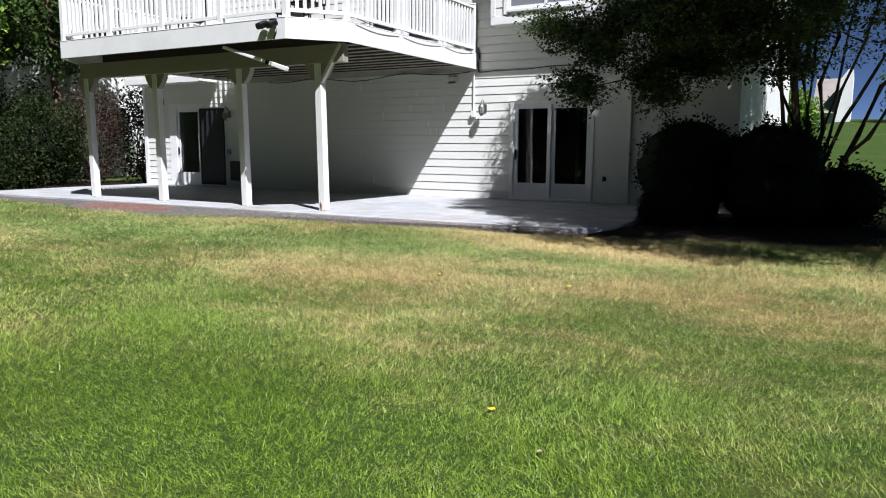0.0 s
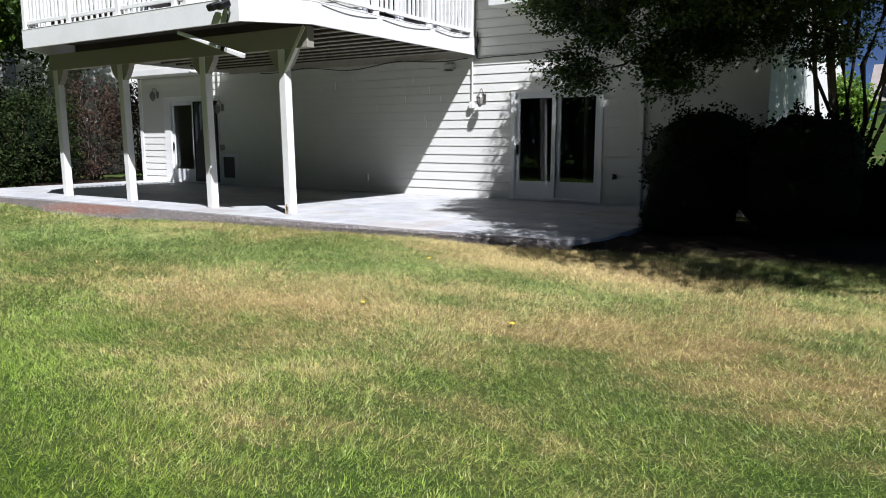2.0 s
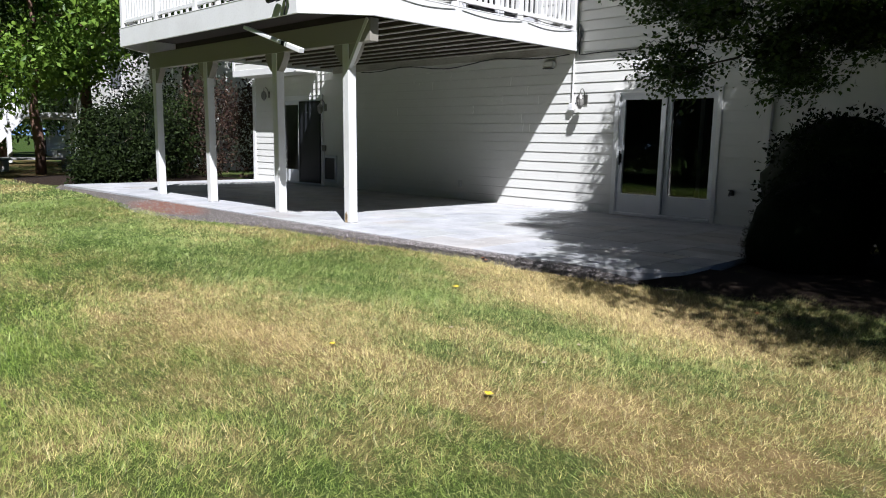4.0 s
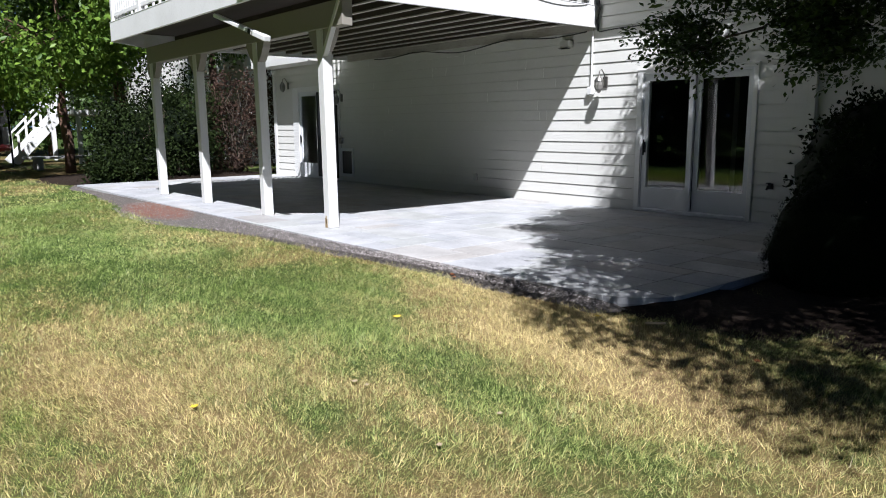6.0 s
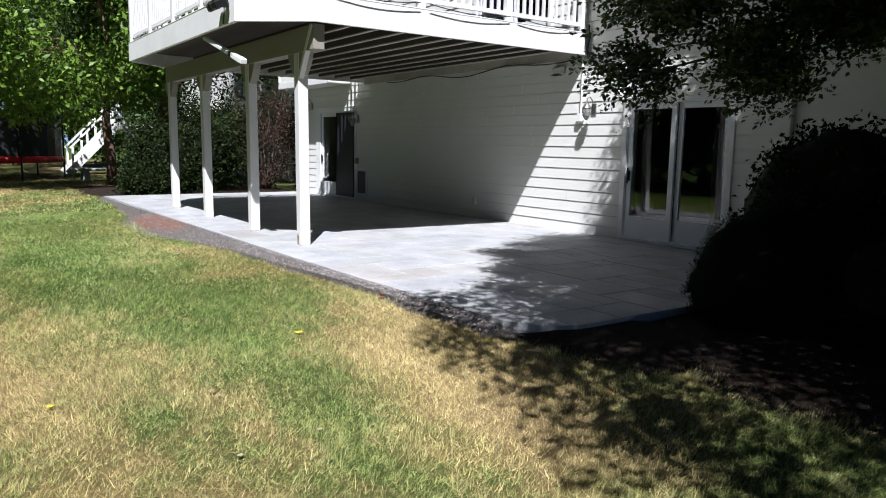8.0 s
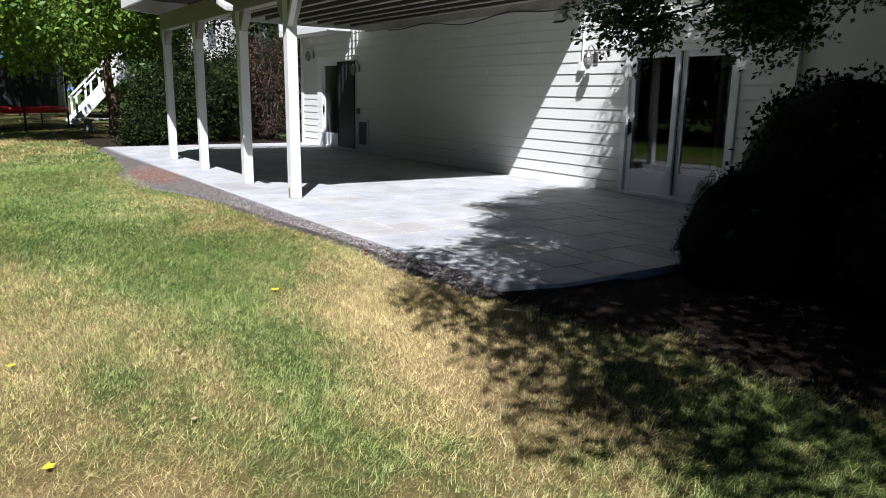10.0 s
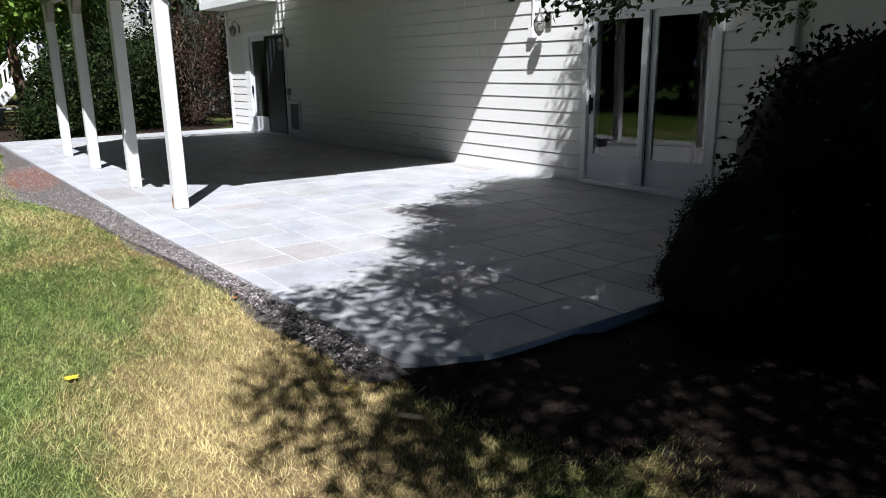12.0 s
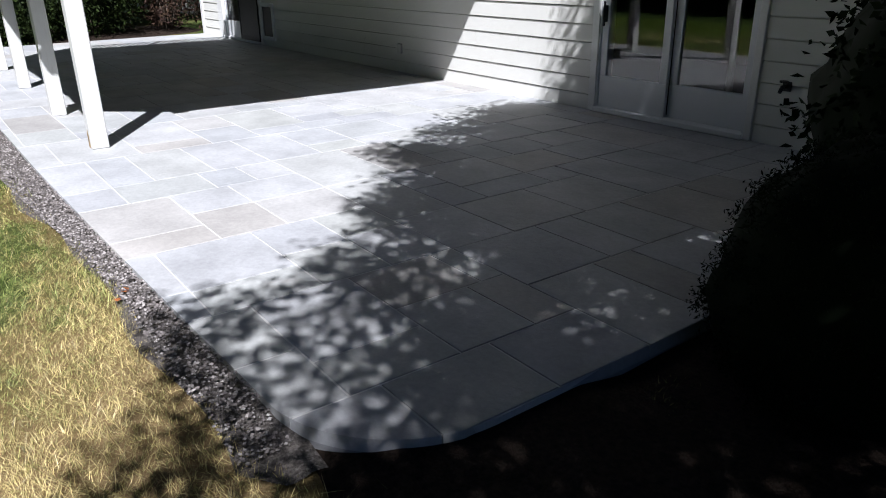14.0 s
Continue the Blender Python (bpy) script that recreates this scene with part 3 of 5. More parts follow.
def slider(name, x0, x1, top, label, z0=0.0, screen=False, left=0.09, right=0.09, head=0.1):
    door = thing(name, ((x0 + x1) / 2, WALL, z0), label, "door", kind="structure")
    y = WALL - 0.05
    part("casing", slab(x0 - left, x0, y, WALL + 0.03, z0, top + head, 0.005), WHITE, door)
    part("casing", slab(x1, x1 + right, y, WALL + 0.03, z0, top + head, 0.005), WHITE, door)
    part("casing", slab(x0, x1, y, WALL + 0.03, top, top + head, 0.005), WHITE, door)
    part("head_cap", slab(x0 - left - 0.01, x1 + right + 0.01, y - 0.012, WALL + 0.03, top + head, top + head + 0.018, 0.004), WHITE, door)
    part("threshold", slab(x0, x1, y - 0.03, WALL + 0.16, z0 + 0.003, z0 + 0.05, 0.006), FRAME, door)
    for a in ((x0, x0 + 0.012), (x1 - 0.03, x1)):
        part("jamb", slab(a[0], a[1], WALL - 0.03, WALL + 0.16, z0 + 0.05, top), FRAME, door)
    part("head", slab(x0 + 0.012, x1 - 0.03, WALL - 0.03, WALL + 0.16, top - 0.035, top), FRAME, door)
    mid = (x0 + x1) / 2
    lo, hi = z0 + 0.05, top - 0.035
    a = pane_frame(door, x0 + 0.012, mid - 0.015, WALL - 0.01, WALL + 0.035, lo, hi, 0.085, 0.32, 0.08, "sliding_leaf")
    pane_frame(door, mid - 0.02, x1 - 0.03, WALL + 0.05, WALL + 0.095, lo, hi, 0.085, 0.32, 0.08, "fixed_leaf")
    h = part("handle", slab(x0 + 0.04, x0 + 0.07, WALL - 0.055, WALL - 0.035, z0 + 0.86, z0 + 1.10, 0.008), DARK_METAL, a, "dark metal pull handle")
    part("handle_plate", slab(x0 + 0.035, x0 + 0.075, WALL - 0.035, WALL - 0.009, z0 + 0.90, z0 + 1.06, 0.004), DARK_METAL, a)
    if screen:
        s = part("screen_leaf", slab(mid + 0.03, mid + 0.07, WALL - 0.075, WALL - 0.05, lo, hi, 0.003), DARK_METAL, door, "dark framed insect screen")
        part("screen_stile", slab(x1 + 0.0, x1 + 0.04, WALL - 0.075, WALL - 0.05, lo, hi, 0.003), DARK_METAL, s)
        part("screen_rail", slab(mid + 0.07, x1, WALL - 0.075, WALL - 0.05, hi - 0.05, hi, 0.003), DARK_METAL, s)
        part("screen_rail", slab(mid + 0.07, x1, WALL - 0.075, WALL - 0.05, lo, lo + 0.08, 0.003), DARK_METAL, s)
        part("mesh_sheet", slab(mid + 0.07, x1, WALL - 0.065, WALL - 0.06, lo + 0.08, hi - 0.05), SCREEN, s)
    return door


slider("door_1", D1[0], D1[1], D1[2], "white two-leaf sliding glass patio door, closed", right=0.07, head=0.045)
slider("door_2", D2[0], D2[1], D2[2], "white sliding patio door with a dark insect screen", screen=True, left=0.30)
slider("door_3", U1[0], U1[1], U1[2], "white sliding glass door onto the deck", z0=3.2)


def curtain(x, z0, z1):
    bm = bmesh.new()
    n = 12
    lo = [bm.verts.new((x + 0.006 * k, WALL + 0.22 + 0.02 * math.sin(k * 1.9), z0)) for k in range(n)]
    hi = [bm.verts.new((x + 0.006 * k, WALL + 0.22 + 0.016 * math.sin(k * 1.9), z1)) for k in range(n)]
    for k in range(n - 1):
        bm.faces.new((lo[k], lo[k + 1], hi[k + 1], hi[k]))
    bmesh.ops.solidify(bm, geom=bm.faces[:], thickness=0.004)
    return tagged(part("curtain", bm, CURTAIN, None, "", True), "narrow pale curtain edge behind the glass door", "curtain")


curtain(-5.52, -0.02, 2.3)

# ---- deck ----
ZB, ZT = 2.84, 3.17
DECK = [(-7.75, 14.0), (-7.78, 9.32), (-8.45, 8.545), (-14.37, 8.545), (-15.05, 9.32), (-15.08, 14.0)]
deck = thing("deck", (-11.4, 11.3, 0), "white-painted raised wooden deck with knee-braced posts", "deck")
for i in range(5):
    (xa, ya), (xb, yb) = DECK[i], DECK[i + 1]
    d = Vector((xb - xa, yb - ya, 0)).normalized()
    nrm = Vector((d.y, -d.x, 0))
    if nrm.dot(Vector((-11.4 - xa, 11.3 - ya, 0))) > 0:
        nrm = -nrm
    ax, bx = Vector((xa, ya, (ZB + ZT) / 2)), Vector((xb, yb, (ZB + ZT) / 2))
    part("fascia_board", bar(ax - nrm * 0.02, bx - nrm * 0.02, 0.04, ZT - ZB, 0.003), WHITE, deck)
    part("fascia_cap", bar(ax + Vector((0, 0, 0.172)) - nrm * 0.03 - d * 0.005, bx + Vector((0, 0, 0.172)) - nrm * 0.03 + d * 0.005, 0.07, 0.014, 0.003), WHITE, deck)
inner = [(-7.80, 13.99), (-7.83, 9.35), (-8.48, 8.60), (-14.34, 8.60), (-15.0, 9.35), (-15.03, 13.99)]
part("deck_floor", prism(inner, 3.09, 3.15), SHADED_DECK, deck, "boards of the deck seen from below, painted shade-dark")


def deck_span(y):
    if y > 9.35:
        return -15.0, -7.85
    t = (y - 8.6) / 0.75
    return -14.34 - 0.66 * t, -8.5 + 0.65 * t


for y in np.arange(9.95, 13.9, 0.405):
    a, b = deck_span(y)
    # joist sides painted dark as shade, undersides pale as if lit
    joist = part("joist", slab(a, b, y - 0.02, y + 0.02, 2.90, 3.088), SHADED_DECK, deck)
    part("joist_lit_face", slab(a, b, y - 0.024, y + 0.024, 2.882, 2.90), JOIST, joist)
part("ledger", slab(-15.0, -7.8, 13.955, 13.995, 2.80, 3.088), JOIST, deck)
part("rim_board", slab(-14.3, -8.5, 8.605, 8.645, 2.86, 3.088), JOIST, deck)

POSTS = [-14.775, -12.595, -10.28, -8.425]
PY, PW = 9.435, 0.07
part("beam", slab(-15.0, -7.92, PY - 0.075, PY + 0.075, 2.53, 2.84, 0.006), SHADED_PAINT, deck)
LEAN = 0.06
for px in POSTS:
    bm = slab(px - PW, px + PW, PY - PW, PY + PW, 0.0, 2.53, 0.008)
    for v in bm.verts:
        v.co.x -= LEAN * v.co.z / 2.53
    part("post", bm, POST_PAINT, deck)
    top = px - LEAN
    for s in (-1, 1):
        bm = bmesh.new()
        prof = [(0.0, 2.25), (0.03, 2.25), (0.08, 2.29), (0.14, 2.36), (0.20, 2.45), (0.23, 2.535), (0.0, 2.535)]
        a = [bm.verts.new((top + s * (PW - 0.006 + x), PY - 0.055, z)) for x, z in prof]
        b = [bm.verts.new((top + s * (PW - 0.006 + x), PY + 0.055, z)) for x, z in prof]
        bm.faces.new(a)
        bm.faces.new(b[::-1])
        for k in range(7):
            bm.faces.new((a[k], b[k], b[(k + 1) % 7], a[(k + 1) % 7]))
        bmesh.ops.recalc_face_normals(bm, faces=bm.faces)
        part("knee_brace", bm, SHADED_PAINT, deck)
part("knee_brace", bar((-8.42, PY - 0.03, 2.22), (-7.97, PY - 0.06, 2.83), 0.07, 0.06, 0.005), POST_PAINT, deck)
CHIP = mat("bare_wood", (0.33, 0.24, 0.13), 0.9)
chip = bmesh.new()
for x, z0, w in ((-8.475, 0.0, 0.03), (-8.445, 0.0, 0.025), (-8.46, 0.05, 0.02)):
    block(chip, x, x + w, PY - PW - 0.0025, PY - PW + 0.002, z0 + 0.002, z0 + 0.07 + 2 * w)
part("worn_patch", chip, CHIP, deck, "flaked paint at the post's foot")

# railings
RAIL_T = 4.15


def railing(a, b, posts):
    a, b = Vector((*a, 0)), Vector((*b, 0))
    d = (b - a)
    n = d.normalized()
    rail = thing("railing", (*((a + b) / 2).xy, ZT), "white wooden deck railing with square balusters", "railing", "deck railings")
    stops = [a + d * (k / posts) for k in range(posts + 1)]
    for k, p in enumerate(stops):
        if k == 0 and rail_done:
            continue
        post = part("rail_post", slab(p.x - 0.05, p.x + 0.05, p.y - 0.05, p.y + 0.05, ZT + 0.012, RAIL_T + 0.06, 0.004), WHITE, rail)
        part("post_cap", slab(p.x - 0.06, p.x + 0.06, p.y - 0.06, p.y + 0.06, RAIL_T + 0.06, RAIL_T + 0.09, 0.01), WHITE, post)
    for p, q in zip(stops, stops[1:]):
        p, q = p + n * 0.05, q - n * 0.05
        up = Vector((0, 0, 1))
        part("top_rail", bar(p + up * RAIL_T, q + up * RAIL_T, 0.075, 0.045, 0.006), WHITE, rail)
        part("bottom_rail", bar(p + up * (ZT + 0.13), q + up * (ZT + 0.13), 0.05, 0.06, 0.004), WHITE, rail)
        count = max(1, round((q - p).length / 0.125))
        for k in range(1, count):
            c = p + (q - p) * (k / count)
            part("baluster", slab(c.x - 0.02, c.x + 0.02, c.y - 0.02, c.y + 0.02, ZT + 0.155, RAIL_T - 0.02), WHITE, rail)
    rail_done.append(1)
    return rail


rail_done = []
RAILS = [(-7.83, 13.93), (-7.85, 9.37), (-8.49, 8.62), (-14.33, 8.62), (-14.97, 9.37), (-14.99, 13.93)]
for i, k in enumerate((3, 1, 4, 1, 3)):
    railing(RAILS[i], RAILS[i + 1], k)

# ---- plants ----
def crown_points(rng, clumps, per, spread):
    c = np.repeat(np.asarray(clumps), per, axis=0)
    return c + rng.normal(size=c.shape) * spread


def limb(a, b, r0, r1, rng, wobble=0.08, steps=6):
    a, b = Vector(a), Vector(b)
    n = (b - a).length
    pts = [a + (b - a) * (k / steps) + Vector(rng.normal(size=3)) * wobble * n * 0.3 * (0 < k < steps) + Vector((0, 0, 0.12 * n * math.sin(math.pi * k / steps))) for k in range(steps + 1)]
    return pts, [r0 + (r1 - r0) * k / steps for k in range(steps + 1)]


# the many-stemmed tree beside the patio
TREE = Vector((-1.06, 12.9, -0.05))
rng = np.random.default_rng(7)
SHADE = [(-8.4, 15.0), (-7.95, 13.8), (-7.0, 11.4), (-6.05, 10.6), (-5.35, 10.0), (-5.1, 9.3), (-4.35, 8.85), (-4.1, 8.4), (-2.7, 8.25), (-1.85, 7.8), (-1.1, 7.3), (-0.4, 6.5), (0.3, 5.9), (1.5, 5.2)]


def shade_edge(y):
    for (xa, ya), (xb, yb) in zip(SHADE, SHADE[1:]):
        if yb <= y <= ya:
            return xa + (xb - xa) * (y - ya) / (yb - ya)
    return 99 if y < 5.2 else -8.6


# loose places in the crown, by where the sun falls through: x, y and half widths
GAPS = [(-3.3, 8.62, 0.32, 0.16), (-4.42, 9.45, 0.31, 0.15), (-4.80, 10.18, 0.36, 0.19), (-4.95, 9.75, 0.26, 0.14), (-4.15, 9.73, 0.24, 0.13), (-3.85, 9.24, 0.2, 0.1), (-5.45, 10.35, 0.30, 0.15),
        (-4.46, 10.63, 0.28, 0.14), (-5.0, 11.63, 0.26, 0.15), (-3.62, 10.35, 0.22, 0.12), (-3.62, 10.72, 0.24, 0.12), (-3.94, 11.66, 0.24, 0.14), (-6.0, 12.3, 0.22, 0.12), (-3.45, 9.32, 0.22, 0.13), (-1.9, 7.6, 0.35, 0.15), (-0.8, 7.9, 0.3, 0.14), (-2.2, 8.7, 0.25, 0.12), (-0.3, 7.2, 0.4, 0.15),
        (-2.1, 9.3, 0.26, 0.14), (-2.1, 10.6, 0.24, 0.14), (-1.86, 10.2, 0.24, 0.13), (-2.75, 9.15, 0.26, 0.13), (-2.2, 9.0, 0.22, 0.12), (-2.9, 9.5, 0.24, 0.12), (-2.35, 9.8, 0.26, 0.13), (-2.4, 10.4, 0.2, 0.12), (-3.5, 8.9, 0.28, 0.12)]
clumps = []
while len(clumps) < 8900:
    p = np.array([rng.uniform(-6.2, 6), rng.uniform(5.0, 17), rng.uniform(2.1, 7.6)])
    q = (p - np.array([0.0, 11.2, 4.6])) / np.array([5.9, 5.9, 3.0])
    rr = float(q @ q)
    if rr > 1 or rr < 0.2 * rng.uniform():
        continue
    drop = p[2] + 0.08
    fx, fy = p[0] - 0.64 * drop, p[1] + 0.42 * drop
    if p[1] > 13.5 and p[0] < -1.8:
        continue
    if p[0] < -4.3 and p[2] < 5.3 or p[0] < -3.2 and p[2] < 4.2 and rng.uniform() < 0.55:
        continue
    if p[0] > -0.8 and p[1] > 11.5 and rng.uniform() < 0.72:
        continue
    inside = fx - shade_edge(fy)
    if fy >= 14:
        fall = (14.0 - p[1]) / 0.42
        inside = p[0] - 0.64 * fall - (-8.0 + 0.73 * (p[2] - fall))
    if inside < 0.30 + (1.1 if fy >= 14 else 0.75) * noise.noise(Vector((fx * 0.9, fy * 1.6, 3))):
        continue
    if any(((fx - gx) / rx) ** 2 + ((fy - gy) / ry) ** 2 < 1 for gx, gy, rx, ry in GAPS) and rng.uniform() < 0.985:
        continue
    if inside < (2.0 if fy >= 14 else 1.5) and noise.noise(Vector((fx * 1.7, fy * 2.6, 8))) > 0.12 and rng.uniform() < (0.8 if fy >= 14 else 0.6):
        continue
    low = 2.35 + 0.10 * max(0.0, p[0] + 4) + (0.9 if p[1] < 9.5 else 0.0) + (0.5 if p[1] < 8 else 0)
    if p[2] < low + 0.5 * noise.noise(Vector(p * 0.9)):
        continue
    if noise.noise(Vector(p * 0.75)) < -0.28 and p[0] > 0.5:
        continue
    if p[2] < 3.6 and p[0] < 0 and noise.noise(Vector(p * 1.9)) < 0.02:
        continue
    clumps.append(p)
lobes = []
for cx, cy, cz, k in ((-4.48, 11.32, 2.22, 34), (-4.42, 11.38, 1.98, 13), (-3.05, 11.35, 1.98, 16), (-4.15, 11.6, 2.8, 55), (-3.35, 11.6, 2.32, 40), (-4.6, 11.8, 3.1, 30), (-2.9, 12.0, 2.6, 40), (-5.15, 11.6, 3.3, 26), (-4.95, 11.6, 3.05, 20), (-4.0, 11.8, 3.25, 40), (-3.4, 11.8, 3.5, 44), (-3.05, 11.7, 2.95, 40), (-2.6, 11.9, 2.5, 36), (-3.2, 11.6, 2.1, 22), (-2.35, 11.8, 3.0, 38), (-2.0, 12.0, 3.3, 34), (-1.85, 11.9, 2.6, 30), (-2.6, 11.7, 3.5, 40), (-1.5, 12.2, 3.1, 26), (-1.3, 12.1, 2.4, 18)):
    lobes += list(np.array([cx, cy, cz]) + rng.normal(size=(2 * k, 3)) * [0.19, 0.22, 0.13])
tree = thing("tree", TREE, "spreading many-stemmed tree with small dark green leaves", "tree")
forks = []
for k, (tx, ty, tz) in enumerate([(-2.9, 11.8, 5.2), (-2.1, 10.6, 5.6), (-1.8, 11.4, 5.8), (-1.4, 13.2, 6.4), (-1.0, 12.6, 6.0), (-0.6, 12.8, 5.8), (0.1, 12.4, 5.2), (0.9, 12.7, 3.9), (1.6, 12.9, 3.5), (1.2, 9.0, 4.9), (-1.9, 13.1, 5.4), (2.4, 13.8, 5.2), (-1.5, 12.6, 6.6)]):
    a = TREE + Vector((0.16 * math.cos(k * 2.4), 0.16 * math.sin(k * 2.4), -0.1))
    pts, rad = limb(a, (tx, ty, tz), 0.030 + 0.010 * (k % 3), 0.010, rng, 0.035, 10)
    part("trunk", tube(pts, rad, 8), BARK, tree, "", True)
    forks.append(pts)
ends = np.array(clumps)
for k in rng.choice(len(ends), 190, replace=False):
    e = Vector(ends[k])
    near = min((p for pts in forks for p in pts[3:]), key=lambda p: (p - e).length)
    if (near - e).length < 3.4:
        pts, rad = limb(near, e, 0.016, 0.004, rng, 0.06, 6)
        part("branch", tube(pts, rad, 5), BARK, tree, "", True)
part("branch", tube(*limb((-2.3, 12.2, 2.35), (-4.4, 11.3, 2.05), 0.03, 0.01, rng, 0.05, 8), 6), BARK, tree, "", True)


def sprays(name, starts, centre, material, parent, rng, count=32, length=0.62, size=0.082, slim=0.52):
    """Feathered twigs: leaves in two ranks along each drooping shoot."""
    starts = np.asarray(starts)
    n = len(starts)
    out = starts - np.asarray(centre)
    out[:, 2] *= 0.25
    out /= np.linalg.norm(out, axis=1)[:, None] + 1e-6
    d = out + rng.normal(size=(n, 3)) * [0.55, 0.55, 0.28]
    d[:, 2] -= 0.12
    d /= np.linalg.norm(d, axis=1)[:, None]
    side = np.cross(d, np.array([0, 0, 1.0]) + rng.normal(size=(n, 3)) * 0.35)
    side /= np.linalg.norm(side, axis=1)[:, None]
    k = np.tile(np.arange(count), n)
    rep_d, rep_s = np.repeat(d, count, 0), np.repeat(side, count, 0)
    t = (k / count + rng.uniform(-0.02, 0.02, n * count))[:, None]
    sign = np.where(k % 2 == 0, 1.0, -1.0)[:, None]
    c = np.repeat(starts, count, 0) + rep_d * (t - 0.5) * length + rep_s * sign * rng.uniform(0.0, 0.16, (n * count, 1)) + rng.normal(size=(n * count, 3)) * 0.025
    along = rep_d * 0.5 + rep_s * sign * 0.8 + rng.normal(size=(n * count, 3)) * 0.38
    along /= np.linalg.norm(along, axis=1)[:, None]
    across = np.cross(along, np.array([0, 0, 1.0]) + rng.normal(size=(n * count, 3)) * 0.5)
    across /= np.linalg.norm(across, axis=1)[:, None]
    up = np.cross(across, along)
    s = size * rng.uniform(0.65, 1.2, (n * count, 1))
    v = np.stack([c, c + along * s * 0.45 + across * s * slim * 0.5 + up * s * 0.08, c + along * s, c + along * s * 0.45 - across * s * slim * 0.5 + up * s * 0.08], 1).reshape(-1, 3)
    i = np.arange(n * count)[:, None] * 4
    return raw(name, v, np.concatenate([i + [[0, 1, 2]], i + [[0, 2, 3]]]), material, parent)


sprays("crown", clumps, (TREE.x, TREE.y, 4.0), LEAF_NEAR, tree, rng)
sprays("leaf_spray", lobes, (TREE.x, TREE.y, 4.0), LEAF_NEAR, tree, rng, 30, 0.36, 0.066, 0.64)


def shrub(name, at, rx, ry, h, n, size, material, label, stems=7, lumps=60, seed=1, solid=True, slim=0.5, low=0.0, spread=0.10, core=None):
    g = np.random.default_rng(seed)
    ob = thing(name, at, label, "shrub")
    ax, ay, az = at
    for k in range(stems):
        a = 2 * math.pi * k / stems + g.uniform(0, 0.5)
        pts, rad = limb((ax + 0.06 * math.cos(a), ay + 0.06 * math.sin(a), az - 0.06), (ax + rx * 0.6 * math.cos(a), ay + ry * 0.6 * math.sin(a), az + h * g.uniform(0.6, 0.85)), 0.022, 0.006, g, 0.12, 5)
        part("stem", tube(pts, rad, 5), BARK, ob, "", True)
    c = []
    while len(c) < lumps:
        v = g.normal(size=3)
        v /= np.linalg.norm(v)
        r = g.uniform(0.55, 1.0) ** 0.5
        wob = 1 + 0.16 * noise.noise(Vector((v[0] * 2 + seed, v[1] * 2, v[2] * 2)))
        z = 0.5 + 0.5 * v[2] * r * wob
        if z < low:
            continue
        c.append((ax + rx * v[0] * r * wob, ay + ry * v[1] * r * wob, az + h * z))
    leaves("foliage", crown_points(g, c, n // lumps, (spread, spread, spread)), size, material, ob, g, 0.1, slim)
    if solid:
        bm = bmesh.new()
        bmesh.ops.create_icosphere(bm, subdivisions=4, radius=1.0)
        for v in bm.verts:
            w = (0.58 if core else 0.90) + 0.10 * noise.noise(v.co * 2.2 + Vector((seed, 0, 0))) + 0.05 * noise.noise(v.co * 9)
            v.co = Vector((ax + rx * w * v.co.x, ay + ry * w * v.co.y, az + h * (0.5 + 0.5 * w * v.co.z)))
        # solid dark core stands in for shade between the leaves
        part("shade_core", bm, core or material, ob, "", True)
    return ob


shrub("shrub", (-2.68, 10.97, -0.48), 0.63, 0.62, 1.42, 42000, 0.024, SHADED_YEW, "dense rounded dark evergreen shrub beside the patio, shade painted in", 5, 1400, 3, True, 0.3, 0.22, 0.02)
shrub("shrub", (-2.82, 12.35, -0.08), 0.92, 0.80, 1.72, 8200, 0.065, SHADED_SHRUB, "tall dark broadleaf shrub against the house wall, shade painted in", 8, 220, 5, True, 0.55, 0.0, 0.065)
shrub("shrub", (-1.45, 12.1, -0.08), 0.85, 0.8, 1.66, 6200, 0.065, SHADED_SHRUB, "tall dark broadleaf shrub under the tree, shade painted in", 8, 220, 6, True, 0.55, 0.0, 0.065)
# added shrub: its dark mass stands in for lawn in shade
shrub("shrub", (-0.45, 12.3, -0.08), 0.6, 0.6, 0.95, 3600, 0.075, SHADED_SHRUB, "added dark shrub at the foot of the tree, in place of shaded lawn", 7, 180, 9, True, 0.5, 0.0, 0.09)
shrub("shrub", (-1.35, 11.0, -0.10), 0.72, 0.66, 1.05, 36000, 0.024, SHADED_YEW, "rounded dark evergreen shrub under the tree, shade painted in", 5, 1400, 8, True, 0.3, 0.0, 0.02)

# beyond the patio's far end
for x, y, rx, h, m, seed in [(-20.3, 10.5, 0.85, 1.9, SHADED_SHRUB, 11), (-20.7, 12.0, 1.0, 2.5, SHADED_SHRUB, 12), (-21.2, 13.9, 0.9, 3.0, LEAF_RED, 13), (-22.4, 11.8, 1.2, 2.4, SHADED_SHRUB, 14), (-23.4, 13.2, 1.4, 3.2, SHADED_SHRUB, 15), (-20.3, 15.1, 0.7, 3.4, LEAF_RED, 16), (-19.7, 9.9, 0.4, 0.6, SHADED_SHRUB, 17)]:
    shrub("shrub", (x, y, -0.12), rx, rx, h, 4200 if m is LEAF_RED else 5600, 0.105, LEAF_SHADED if m is SHADED_SHRUB else m, ("loose bronze-leaved shrub" if m is LEAF_RED else "loose tangled green shrub in painted shade") + " beyond the patio", 18, 70, seed, m is SHADED_SHRUB, 0.5, 0.08, 0.2, SHADED_YEW)


